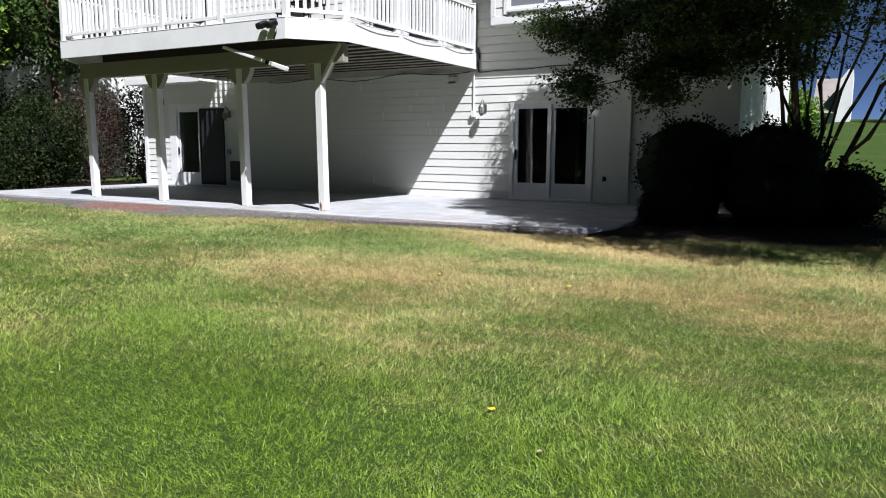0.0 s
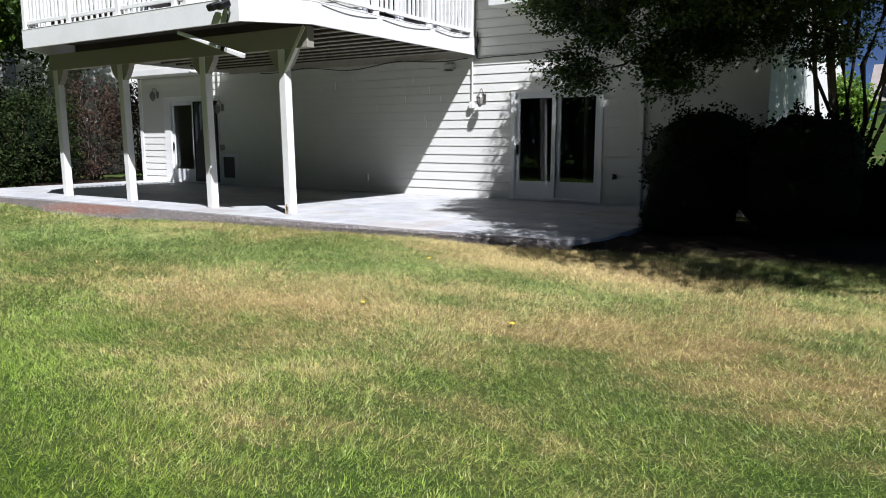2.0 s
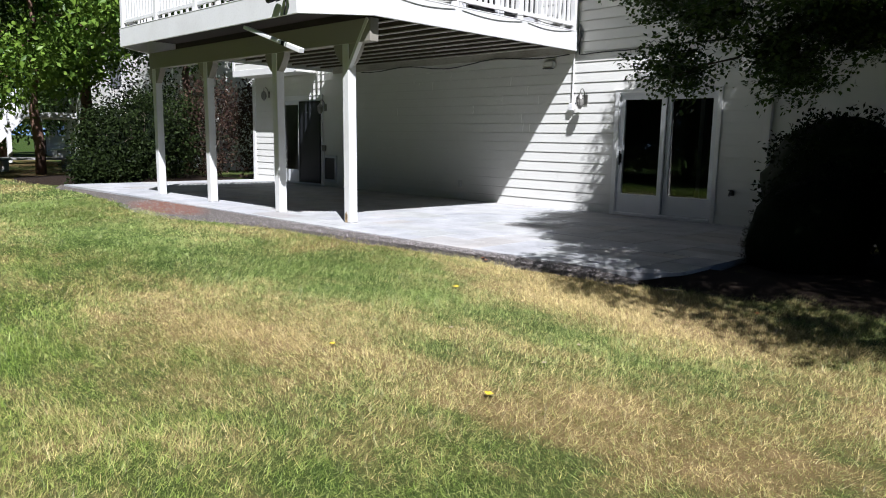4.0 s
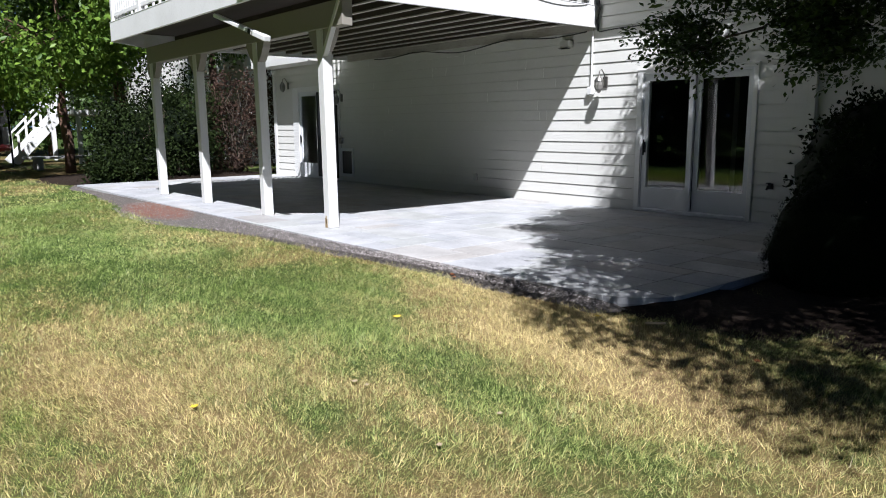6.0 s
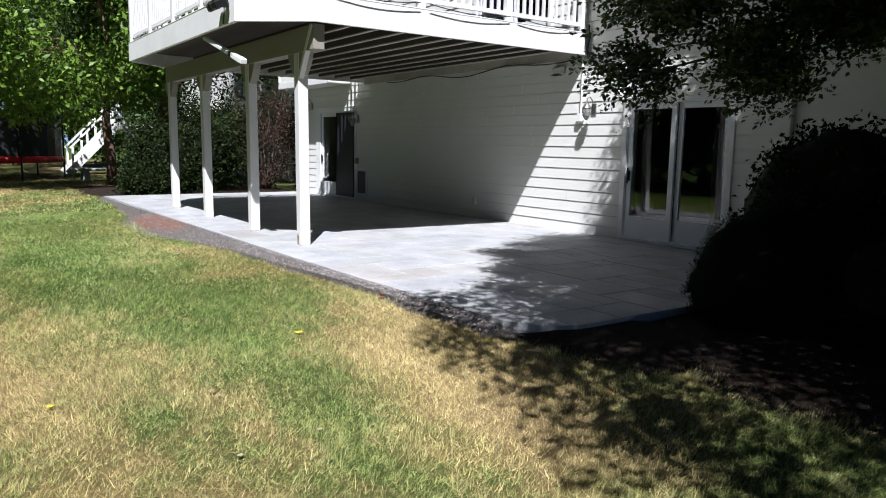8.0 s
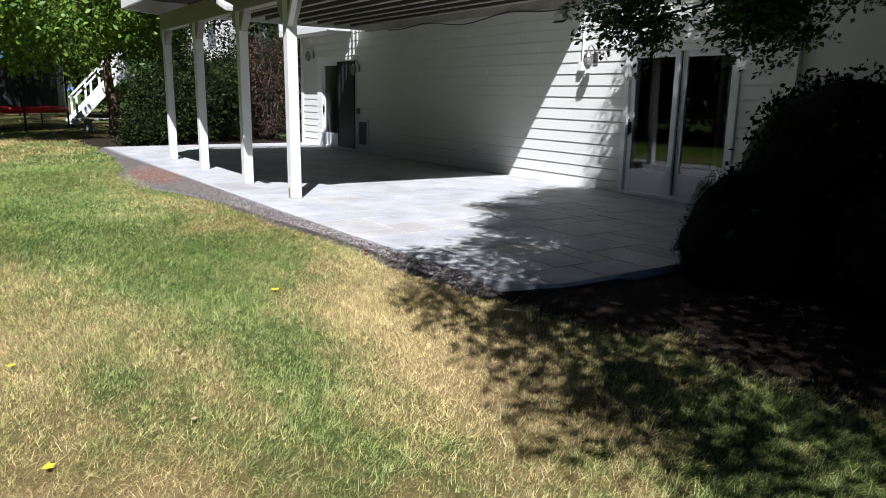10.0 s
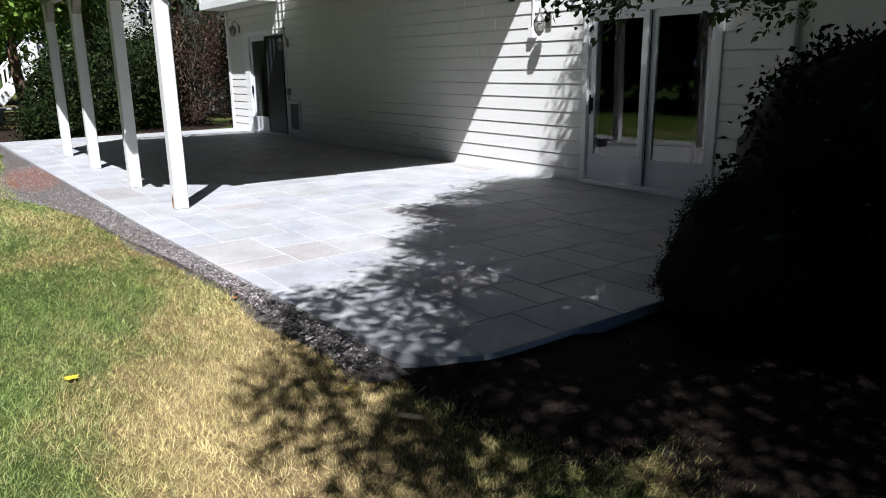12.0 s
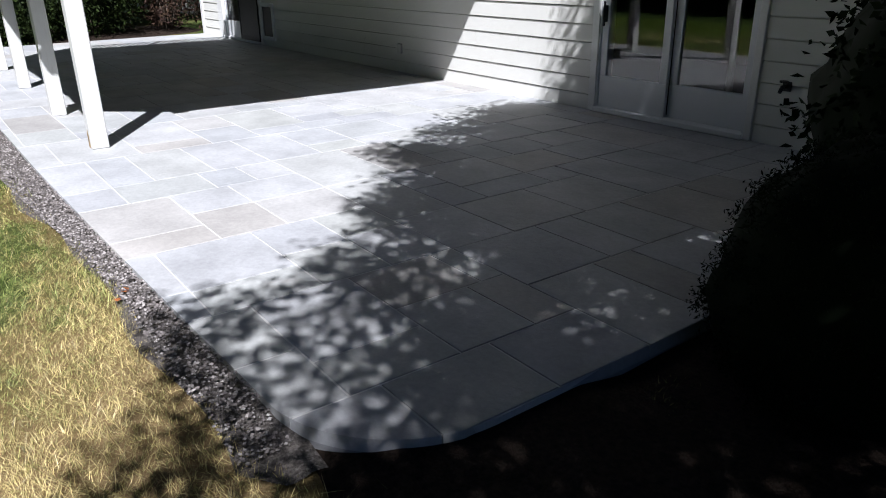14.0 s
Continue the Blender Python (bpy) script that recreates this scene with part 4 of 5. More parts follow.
def far_tree(at, r, z0, z1, material, label, seed, n=14000, size=0.13, trunk=0.2, bark=None, lean=0.0, lean_y=0.0):
    g = np.random.default_rng(seed)
    ob = thing("tree", at, label, "tree")
    ax, ay, az = at
    pts, rad = limb((ax, ay, az - 0.1), (ax + 0.2 * lean, ay + 0.1 * lean_y, z0 + 0.65 * (z1 - z0)), trunk, trunk * 0.3, g, 0.03, 8)
    part("trunk", tube(pts, rad, 9), bark or BARK_L, ob, "", True)
    c = []
    while len(c) < n // 40:
        v = g.normal(size=3)
        v *= g.uniform(0.35, 1) ** 0.4 / np.linalg.norm(v)
        p = Vector((v[0] * r, v[1] * r, (z0 + z1) / 2 + v[2] * (z1 - z0) / 2))
        if noise.noise(p * 0.55 + Vector((seed, 0, 0))) < -0.12:
            continue
        c.append((ax + lean + p.x, ay + lean_y + p.y, p.z))
    for k in g.choice(len(c), 26, replace=False):
        e = Vector(c[k])
        near = min(pts[3:], key=lambda p: (p - e).length)
        part("branch", tube(*limb(near, e, trunk * 0.22, 0.012, g, 0.08, 4), 5), bark or BARK_L, ob, "", True)
    leaves("crown", crown_points(g, c, 40, (0.34, 0.34, 0.26)), size, material, ob, g, 0.3, 0.55)
    return ob


far_tree((-25.0, 10.1, -0.15), 4.3, 2.0, 8.4, LEAF_LIGHT, "broad light green leafy tree over the far lawn", 21, 30000, 0.19, 0.17, BARK_L, 0.6, -1.7)
far_tree((-23.5, 14.2, -0.1), 2.4, 3.6, 8.5, LEAF_MID, "green leafy tree beside the house corner", 22, 20000, 0.18, 0.16)
far_tree((-28.2, 12.6, -0.15), 3.2, 3.0, 9.0, LEAF_MID, "green leafy tree with a reddish trunk", 23, 20000, 0.15, 0.24)
far_tree((-33.0, 3.0, -0.3), 5.0, 2.0, 10.0, LEAF_MID, "tall green tree at the far end of the lawn", 24, 20000, 0.2, 0.3)
far_tree((3.1, 51.0, 3.0), 2.2, 3.0, 6.9, LEAF_MID, "rounded green tree on the rise", 25, 9000, 0.22, 0.25)
far_tree((-3.1, 34.0, 1.5), 0.8, 1.6, 3.4, LEAF_LIGHT, "light green shrubby tree on the rise", 26, 9000, 0.2, 0.15)

# ---- neighbouring houses ----
def neighbour(name, x0, x1, y0, y1, z0, z1, ridge, gable_x, label, windows, roofing=None):
    house = thing(name, ((x0 + x1) / 2, (y0 + y1) / 2, z0), label, "house")
    part("wall", slab(x0, x1, y0, y1, z0, z1), SIDING, house)
    bm = bmesh.new()
    e = 0.45
    if gable_x:
        ym = (y0 + y1) / 2
        pts = [(x0 - e, y0 - e, z1), (x0 - e, y1 + e, z1), (x0 - e, ym, ridge), (x1 + e, y0 - e, z1), (x1 + e, y1 + e, z1), (x1 + e, ym, ridge)]
    else:
        xm = (x0 + x1) / 2
        pts = [(x0 - e, y0 - e, z1), (x1 + e, y0 - e, z1), (xm, y0 - e, ridge), (x0 - e, y1 + e, z1), (x1 + e, y1 + e, z1), (xm, y1 + e, ridge)]
    v = [bm.verts.new(p) for p in pts]
    for f in ((0, 1, 2), (3, 5, 4), (0, 2, 5, 3), (1, 4, 5, 2), (0, 3, 4, 1)):
        bm.faces.new([v[k] for k in f])
    part("roof", bm, roofing or ROOFING, house)
    for wx, wz, ww, wh in windows:
        w = part("window", slab(wx, wx + ww, y0 - 0.04, y0 + 0.02, wz, wz + wh), WHITE, house)
        part("pane", slab(wx + 0.08, wx + ww - 0.08, y0 - 0.05, y0 - 0.035, wz + 0.08, wz + wh - 0.08), GLASS_SHADE, w)
    return house


nb = neighbour("house", -46, -26.0, 16.5, 27, -0.2, 5.8, 8.8, True, "white lap-sided neighbouring house behind the trees", [(-44, 1, 1.4, 1.3), (-40, 1, 1.4, 1.3), (-36, 3.3, 1.4, 1.3), (-31.5, 3.2, 1.2, 1.5), (-29, 0.8, 1.2, 1.4)])
z = 0.0
while z < 5.7:
    lap_board(-46, -26.0, 16.49, z, nb, 0.2)
    z += 0.2
part("porch_wall", slab(-25.98, -25.9, 16.6, 26.9, -0.2, 5.8), SIDING, nb)
nr = neighbour("house", -2.6, -1.9, 52.0, 60.0, 2.8, 3.5, 6.0, True, "distant grey-roofed house on the rise", [(-2.5, 2.95, 0.5, 0.4)], roofing=ROOF_GREY)
gable = bmesh.new()
face = [(-1.75, 2.8), (-0.85, 2.8), (-0.85, 6.1), (-1.1, 6.2), (-1.5, 5.6)]
fa, fb = [gable.verts.new((x, 51.5, z)) for x, z in face], [gable.verts.new((x, 58.0, z)) for x, z in face]
gable.faces.new(fa)
gable.faces.new(fb[::-1])
for k in range(5):
    gable.faces.new((fa[k], fb[k], fb[(k + 1) % 5], fa[(k + 1) % 5]))
bmesh.ops.recalc_face_normals(gable, faces=gable.faces)
part("gable_wall", gable, WHITE, nr)
part("garage_door", slab(-1.9, -0.9, 51.9, 51.97, 2.9, 3.5), WHITE, nr)
neighbour("house", -10.5, -3.5, 33.0, 42.0, 1.4, 5.2, 7.6, False, "white neighbouring house seen past the corner", [(-6.5, 2.6, 1.2, 1.3)])

# white outdoor stair of the neighbouring deck
stair = thing("stair", (-33.3, 11.4, -0.1), "white wooden outdoor stair with handrails", "stair")
for k in range(9):
    y = 10.0 + 0.19 * k
    part("tread", slab(-34.0, -32.6, y, y + 0.21, 0.16 + 0.2 * k - 0.04, 0.16 + 0.2 * k, 0.01), WHITE, stair)
    part("riser", slab(-33.95, -32.65, y + 0.02, y + 0.05, 0.2 * k - 0.06, 0.12 + 0.2 * k), WHITE, stair)
for x in (-34.05, -32.55):
    part("stringer", bar((x, 9.85, -0.05), (x, 11.75, 1.95), 0.06, 0.3), WHITE, stair)
    part("handrail", bar((x, 9.95, 1.0), (x, 11.75, 2.9), 0.07, 0.07), WHITE, stair)
    for k in range(0, 10, 3):
        part("newel", slab(x - 0.04, x + 0.04, 10.0 + 0.19 * k, 10.08 + 0.19 * k, 0.1 + 0.2 * k, 1.05 + 0.2 * k), WHITE, stair)
part("landing", slab(-35.5, -31.0, 11.75, 16.4, 1.8, 2.0), WHITE, stair)
for x in np.arange(-35.4, -31.0, 0.45):
    part("baluster", slab(x, x + 0.06, 11.78, 11.84, 2.0, 2.95), WHITE, stair)
for x, y in ((-35.4, 11.9), (-31.1, 11.9), (-35.4, 16.2), (-31.1, 16.2)):
    part("leg", slab(x - 0.08, x + 0.08, y - 0.08, y + 0.08, -0.2, 1.8), WHITE, stair)

# trampoline
tramp = thing("trampoline", (-31.0, 7.2, -0.2), "round trampoline with a red pad and dark net", "trampoline")
ring = [(-31.0 + 2.2 * math.cos(a), 7.2 + 2.2 * math.sin(a), 0.62) for a in np.linspace(0, 2 * math.pi, 33)]
part("pad", tube(ring, 0.13, 8), RED, tramp, "padded red rim")
mat_bm = bmesh.new()
bmesh.ops.create_circle(mat_bm, cap_ends=True, radius=2.1, segments=32, matrix=Matrix.Translation((-31.0, 7.2, 0.63)))
part("jumping_mat", mat_bm, RUBBER, tramp)
for k in range(6):
    a = 2 * math.pi * k / 6 + 0.3
    x, y = -31.0 + 2.3 * math.cos(a), 7.2 + 2.3 * math.sin(a)
    part("net_pole", tube([(x, y, -0.2), (x, y, 2.4)], 0.035, 8), DARK_METAL, tramp)
net = bmesh.new()
lo = [net.verts.new((-31.0 + 2.25 * math.cos(2 * math.pi * k / 32), 7.2 + 2.25 * math.sin(2 * math.pi * k / 32), 0.7)) for k in range(32)]
hi = [net.verts.new((v.co.x, v.co.y, 2.3)) for v in lo]
for k in range(32):
    net.faces.new((lo[k], lo[(k + 1) % 32], hi[(k + 1) % 32], hi[k]))
part("net", net, SCREEN, tramp)

# low slab table with a pale tub
table = thing("slab_table", (-27.6, 10.6, -0.15), "low grey slab table among the shrubs", "table")
part("top", slab(-28.0, -27.2, 9.3, 12.0, 0.28, 0.36, 0.015), GREY_STONE, table)
for y in (9.6, 11.6):
    part("leg", slab(-27.9, -27.3, y, y + 0.2, -0.2, 0.28, 0.01), GREY_STONE, table)
tub = thing("tub", (-27.6, 11.5, 0.36), "pale square plastic tub on the slab", "tub")
part("wall", slab(-27.8, -27.4, 11.3, 11.75, 0.36, 0.62, 0.03), WHITE, tub)
part("rim", slab(-27.83, -27.37, 11.27, 11.78, 0.62, 0.66, 0.01), WHITE, tub)
tagged(part("path", slab(-60, -29, 3.6, 5.0, -0.5, -0.245), GREY_STONE), "pale concrete path across the far lawn", "path", kind="structure")

# woods behind the walker, as the door's glass mirrors them; heightened to screen skylight
rng = np.random.default_rng(40)
wood = []
while len(wood) < 4800:
    p = np.array([rng.uniform(-45, 30), rng.uniform(-22, -14), rng.uniform(0.2, 20)])
    if p[2] < 17 + 2.5 * noise.noise(Vector((p[0] * 0.2, p[1] * 0.2, 0))):
        wood.append(p)
woods = leaves("woods", crown_points(rng, wood, 18, (0.9, 0.9, 0.8)), 0.62, LEAF_MID, None, rng, 0.2, 0.6)
tagged(woods, "dark leafy woods closing the far side of the lawn", "woods", kind="stuff")
for k in range(12):
    x = -40 + 6 * k + rng.uniform(-2, 2)
    y = rng.uniform(-19, -15.5)
    pts, rad = limb((x, y, ground_z(x, y) - 0.1), (x + rng.uniform(-0.5, 0.5), y, 7), 0.2, 0.08, rng, 0.03, 5)
    bare = thing("tree", (x, y, ground_z(x, y)), "bare dark trunk at the edge of the woods", "tree", "trees of the woods")
    part("trunk", tube(pts, rad, 8), BARK, bare, "", True)
for x, y, r in ((-44, 9, 5), (-42, 0, 5), (-47, 17, 5), (-38, -6, 5), (-41, 13, 4)):
    far_tree((x, y, -0.4), r, 0.6, 9.5, LEAF_MID, "dense dark tree at the far boundary", int(50 + r + abs(x)), 12000, 0.28, 0.25)


# ---- fixtures on the wall ----
def lantern(x, z, label):
    y = WALL - 0.026
    lamp = thing("wall_lantern", (x, y, z), label, "lamp")
    part("back_plate", slab(x - 0.05, x + 0.05, y - 0.015, y, z + 0.02, z + 0.2, 0.01), PEWTER, lamp)
    arc = [(x, y - 0.01, z + 0.12), (x, y - 0.05, z + 0.24), (x, y - 0.11, z + 0.30), (x, y - 0.165, z + 0.27), (x, y - 0.17, z + 0.20)]
    part("arm", tube(arc, 0.009, 6), PEWTER, lamp)
    cy = y - 0.17

    def lathe(prof, sides=12):
        bm = bmesh.new()
        rings = [[bm.verts.new((x + r * math.cos(2 * math.pi * k / sides), cy + r * math.sin(2 * math.pi * k / sides), zz)) for k in range(sides)] for r, zz in prof]
        for lo, hi in zip(rings, rings[1:]):
            for k in range(sides):
                bm.faces.new((lo[k], lo[(k + 1) % sides], hi[(k + 1) % sides], hi[k]))
        bm.faces.new(rings[0][::-1])
        bm.faces.new(rings[-1])
        return bm
    part("cap", lathe([(0.075, z + 0.12), (0.07, z + 0.135), (0.045, z + 0.17), (0.02, z + 0.20), (0.008, z + 0.21)]), PEWTER, lamp)
    part("glass_jar", lathe([(0.035, z - 0.03), (0.055, z + 0.0), (0.068, z + 0.06), (0.066, z + 0.118)]), MILK, lamp, "ribbed clouded glass")
    part("base_cup", lathe([(0.012, z - 0.065), (0.03, z - 0.05), (0.04, z - 0.031)]), PEWTER, lamp)
    for k in range(6):
        a = 2 * math.pi * k / 6
        pts = [(x + r * math.cos(a), cy + r * math.sin(a), zz) for r, zz in ((0.04, z - 0.03), (0.06, z + 0.0), (0.073, z + 0.06), (0.072, z + 0.12))]
        part("rib", tube(pts, 0.004, 5), PEWTER, lamp)
    return lamp


MILK = mat("clouded_glass", (0.24, 0.23, 0.21), 0.15)
lantern(-7.57, 1.88, "pewter carriage lantern on the white siding")
lantern(-18.06, 2.28, "dark carriage lantern between corner and far door")
lantern(-15.40, 1.88, "dark carriage lantern beside the far door")

conduit = thing("conduit", (-7.84, WALL - 0.04, 1.8), "white electrical conduit with a small box", "conduit")
part("pipe", tube([(-7.84, WALL - 0.045, 1.93), (-7.84, WALL - 0.045, 3.3)], 0.016, 8), WHITE, conduit)
part("box", slab(-7.89, -7.79, WALL - 0.085, WALL - 0.026, 1.80, 1.93, 0.008), WHITE, conduit)
part("cover", slab(-7.885, -7.795, WALL - 0.1, WALL - 0.085, 1.805, 1.925, 0.006), WHITE, conduit)
bundle = part("cable_bundle", tube([(-7.72, WALL - 0.07, 3.30), (-7.70, WALL - 0.06, 3.1), (-7.73, WALL - 0.08, 2.95), (-7.72, WALL - 0.06, 2.78)], [0.012, 0.02, 0.022, 0.012], 7), CABLE)
tagged(bundle, "bundle of black cables at the deck's end", "cable")

pts = [(-7.9, 13.93, 2.79)] + [(-7.9 - 0.35 * k, 13.93, 2.79 - 0.035 * math.sin(k * 0.9) - 0.05 * math.sin(math.pi * min(1, max(0, (k - 5) / 8)))) for k in range(1, 18)]
tagged(part("cable", tube(pts, 0.011, 6), CABLE), "black cable sagging along the wall under the deck", "cable")
line = [(-7.72 + 0.22 * k, WALL - 0.035, 2.775 + 0.006 * k + 0.01 * math.sin(k)) for k in range(14)]
tagged(part("cable", tube(line, 0.009, 6), CABLE), "black cable run along the siding", "cable")
vent = thing("dryer_vent", (-8.35, WALL - 0.02, 2.6), "small pale vent hood under the deck", "vent")
part("hood", slab(-8.47, -8.25, WALL - 0.13, WALL - 0.026, 2.58, 2.70, 0.015), STUCCO, vent)
part("flap", bar((-8.45, WALL - 0.12, 2.565), (-8.27, WALL - 0.12, 2.565), 0.09, 0.012), DARK_METAL, vent)

pet = thing("pet_door", (-15.27, WALL, 0.12), "small framed pet door in the siding", "pet door")
for a in ((-15.50, -15.43, 0.11, 0.79), (-15.0, -14.93, 0.11, 0.79), (-15.43, -15.0, 0.72, 0.79), (-15.43, -15.0, 0.11, 0.18)):
    part("frame", slab(a[0], a[1], WALL - 0.05, WALL + 0.01, a[2], a[3], 0.005), FRAME, pet)
part("flap", slab(-15.43, -15.0, WALL - 0.03, WALL - 0.015, 0.18, 0.72), RUBBER, pet, "dark rubber flap")
meter = thing("wall_box", (-15.44, WALL, 0.93), "small grey outlet box beside the far door", "outlet")
part("cover", slab(-15.49, -15.38, WALL - 0.09, WALL - 0.02, 0.90, 1.04, 0.01), PEWTER, meter)
outlet = thing("wall_box", (-10.6, WALL, 0.3), "small grey outlet box low on the siding", "outlet")
part("cover", slab(-10.65, -10.56, WALL - 0.07, WALL - 0.02, 0.26, 0.40, 0.01), STUCCO, outlet)

bib = thing("hose_bib", (-4.8, WALL, 0.47), "dark brass hose tap on the siding", "tap")
part("body", tube([(-4.8, WALL - 0.01, 0.50), (-4.8, WALL - 0.10, 0.50), (-4.8, WALL - 0.13, 0.46)], [0.02, 0.018, 0.016], 8), DARK_METAL, bib)
wheel = bmesh.new()
bmesh.ops.create_cone(wheel, cap_ends=True, segments=10, radius1=0.035, radius2=0.035, depth=0.014, matrix=Matrix.Translation((-4.8, WALL - 0.085, 0.545)))
part("handwheel", wheel, DARK_METAL, bib)
part("flange", slab(-4.84, -4.76, WALL - 0.032, WALL - 0.018, 0.46, 0.54, 0.006), DARK_METAL, bib)

flood = thing("floodlight", (-8.66, 8.5, 3.1), "black twin floodlight on the deck's fascia", "lamp")
part("mount", slab(-8.70, -8.60, 8.44, 8.525, 3.03, 3.15, 0.01), DARK_METAL, flood)
for x in (-8.82, -8.62):
    part("head", bar((x, 8.50, 3.10), (x - 0.02, 8.34, 3.02), 0.15, 0.10, 0.02), DARK_METAL, flood)
part("stem", tube([(-8.60, 8.47, 3.05), (-8.58, 8.46, 2.93), (-8.62, 8.46, 2.82)], 0.012, 6), DARK_METAL, flood)

spout = thing("downspout", (-9.2, 8.62, 2.37), "white slanting downspout hung under the deck", "downspout")
part("pipe", bar((-9.92, 8.63, 2.80), (-8.86, 8.68, 2.47), 0.075, 0.05, 0.008), WHITE, spout)
part("outlet", bar((-8.90, 8.678, 2.483), (-8.56, 8.69, 2.375), 0.095, 0.065, 0.008), WHITE, spout)
part("band", bar((-8.98, 8.674, 2.508), (-8.91, 8.677, 2.486), 0.085, 0.06), DARK_METAL, spout)

# strings draped under the railing
for (xa, ya), (xb, yb) in (((-7.70, 13.7), (-7.70, 12.5)), ((-7.70, 12.35), (-7.70, 10.95)), ((-7.70, 10.8), (-7.72, 9.5))):
    pts = [(xa + (xb - xa) * k / 10, ya + (yb - ya) * k / 10, 3.235 - 0.05 * math.sin(math.pi * k / 10)) for k in range(11)]
    tagged(part("cable", tube(pts, 0.007, 5), CABLE), "thin dark cable draped along the deck rail", "cable")


def deck_chair(x, y):
    chair = thing("deck_chair", (x, y, 3.155), "dark metal garden chair on the deck", "chair", "deck chairs")
    z = 3.155
    for sx, sy in itertools.product((-0.24, 0.24), (-0.22, 0.22)):
        part("leg", tube([(x + sx, y + sy, z), (x + sx * 0.95, y + sy * 0.95, z + 0.44)], 0.014, 6), DARK_METAL, chair)
    part("seat", slab(x - 0.26, x + 0.26, y - 0.25, y + 0.25, z + 0.42, z + 0.45, 0.012), DARK_METAL, chair)
    for k in range(7):
        sx = -0.24 + 0.08 * k
        part("back_slat", tube([(x + sx, y + 0.24, z + 0.45), (x + sx, y + 0.33, z + 0.95)], 0.01, 5), DARK_METAL, chair)
    part("back_rail", tube([(x - 0.26, y + 0.33, z + 0.95), (x, y + 0.35, z + 1.0), (x + 0.26, y + 0.33, z + 0.95)], 0.016, 6), DARK_METAL, chair)
    return chair


first_chair = deck_chair(-8.9, 9.6)
copy_thing(first_chair, pose(-9.7, 10.2, 3.155, 0, 0, 70))
copy_thing(first_chair, pose(-12.0, 9.8, 3.155, 0, 0, -30))

# ---- fallen leaves and scraps on the lawn ----
def fallen(x, y, size, material, label, turn, name="fallen_leaf"):
    bm = bmesh.new()
    z = ground_z(x, y) + 0.03
    out = [(0, -0.5), (0.28, -0.25), (0.5, 0.05), (0.25, 0.15), (0.12, 0.5), (-0.12, 0.3), (-0.45, 0.28), (-0.3, -0.1)]
    c, s = math.cos(turn), math.sin(turn)
    vs = [bm.verts.new((x + size * (c * a - s * b), y + size * (s * a + c * b), z + 0.1 * size * (a * a + abs(b) * 0.5))) for a, b in out]
    mid = bm.verts.new((x, y, z))
    for k in range(8):
        bm.faces.new((mid, vs[k], vs[(k + 1) % 8]))
    return tagged(part(name, bm, material), label, "leaf", "fallen leaves")


for x, y, s, m, lab in ((-4.58, 7.67, 0.09, YELLOW, "bright yellow fallen leaf"), (-3.47, 8.70, 0.07, YELLOW, "bright yellow fallen leaf"), (-2.62, 5.91, 0.07, YELLOW, "bright yellow fallen leaf"),
                        (-4.02, 5.86, 0.06, YELLOW, "bright yellow fallen leaf"), (-1.97, 2.88, 0.06, YELLOW, "bright yellow fallen leaf"), (-5.31, 8.86, 0.08, RUSSET, "russet fallen leaf"),
                        (-5.22, 8.80, 0.05, RUSSET, "russet fallen leaf"), (-3.59, 6.72, 0.06, TAN_LEAF, "dry tan fallen leaf"), (-2.76, 6.99, 0.06, TAN_LEAF, "dry tan fallen leaf"),
                        (-7.15, 4.04, 0.06, TAN_LEAF, "dry tan fallen leaf"), (-1.54, 2.52, 0.05, TAN_LEAF, "dry tan fallen leaf"), (-4.78, 2.10, 0.05, TAN_LEAF, "dry tan fallen leaf"),
                        (-2.71, 6.54, 0.06, TAN_LEAF, "dry tan fallen leaf"), (-3.69, 6.70, 0.07, TAN_LEAF, "dry tan fallen leaf"), (-2.2, 8.6, 0.06, RUSSET, "russet fallen leaf")):
    fallen(x, y, s * (0.7 if m is TAN_LEAF else 0.9), m, lab + " on the lawn", x * 7)
tagged(part("bark_chip", bar((-3.07, 8.72, -0.05), (-2.95, 8.79, -0.04), 0.035, 0.012, 0.004), TAN_LEAF), "pale chip of wood lying in the grass", "wood chip")

# ---- flagstones ----
rng_p = random.Random(12)
MOD, X0, Y0 = 0.152, -18.892, 8.302
NX, NY = int((-3.2 - X0) / MOD) + 1, int((14.04 - Y0) / MOD) + 1
taken = np.zeros((NX, NY), bool)


def clip(poly, outline):
    for (ax, ay), (bx, by) in zip(outline, outline[1:] + outline[:1]):
        res = []
        for (px, py), (qx, qy) in zip(poly, poly[1:] + poly[:1]):
            sp = (bx - ax) * (py - ay) - (by - ay) * (px - ax)
            sq = (bx - ax) * (qy - ay) - (by - ay) * (qx - ax)
            if sp >= 0:
                res.append((px, py))
            if sp * sq < 0:
                t = sp / (sp - sq)
                res.append((px + t * (qx - px), py + t * (qy - py)))
        poly = res
        if len(poly) < 3:
            return []
    return poly


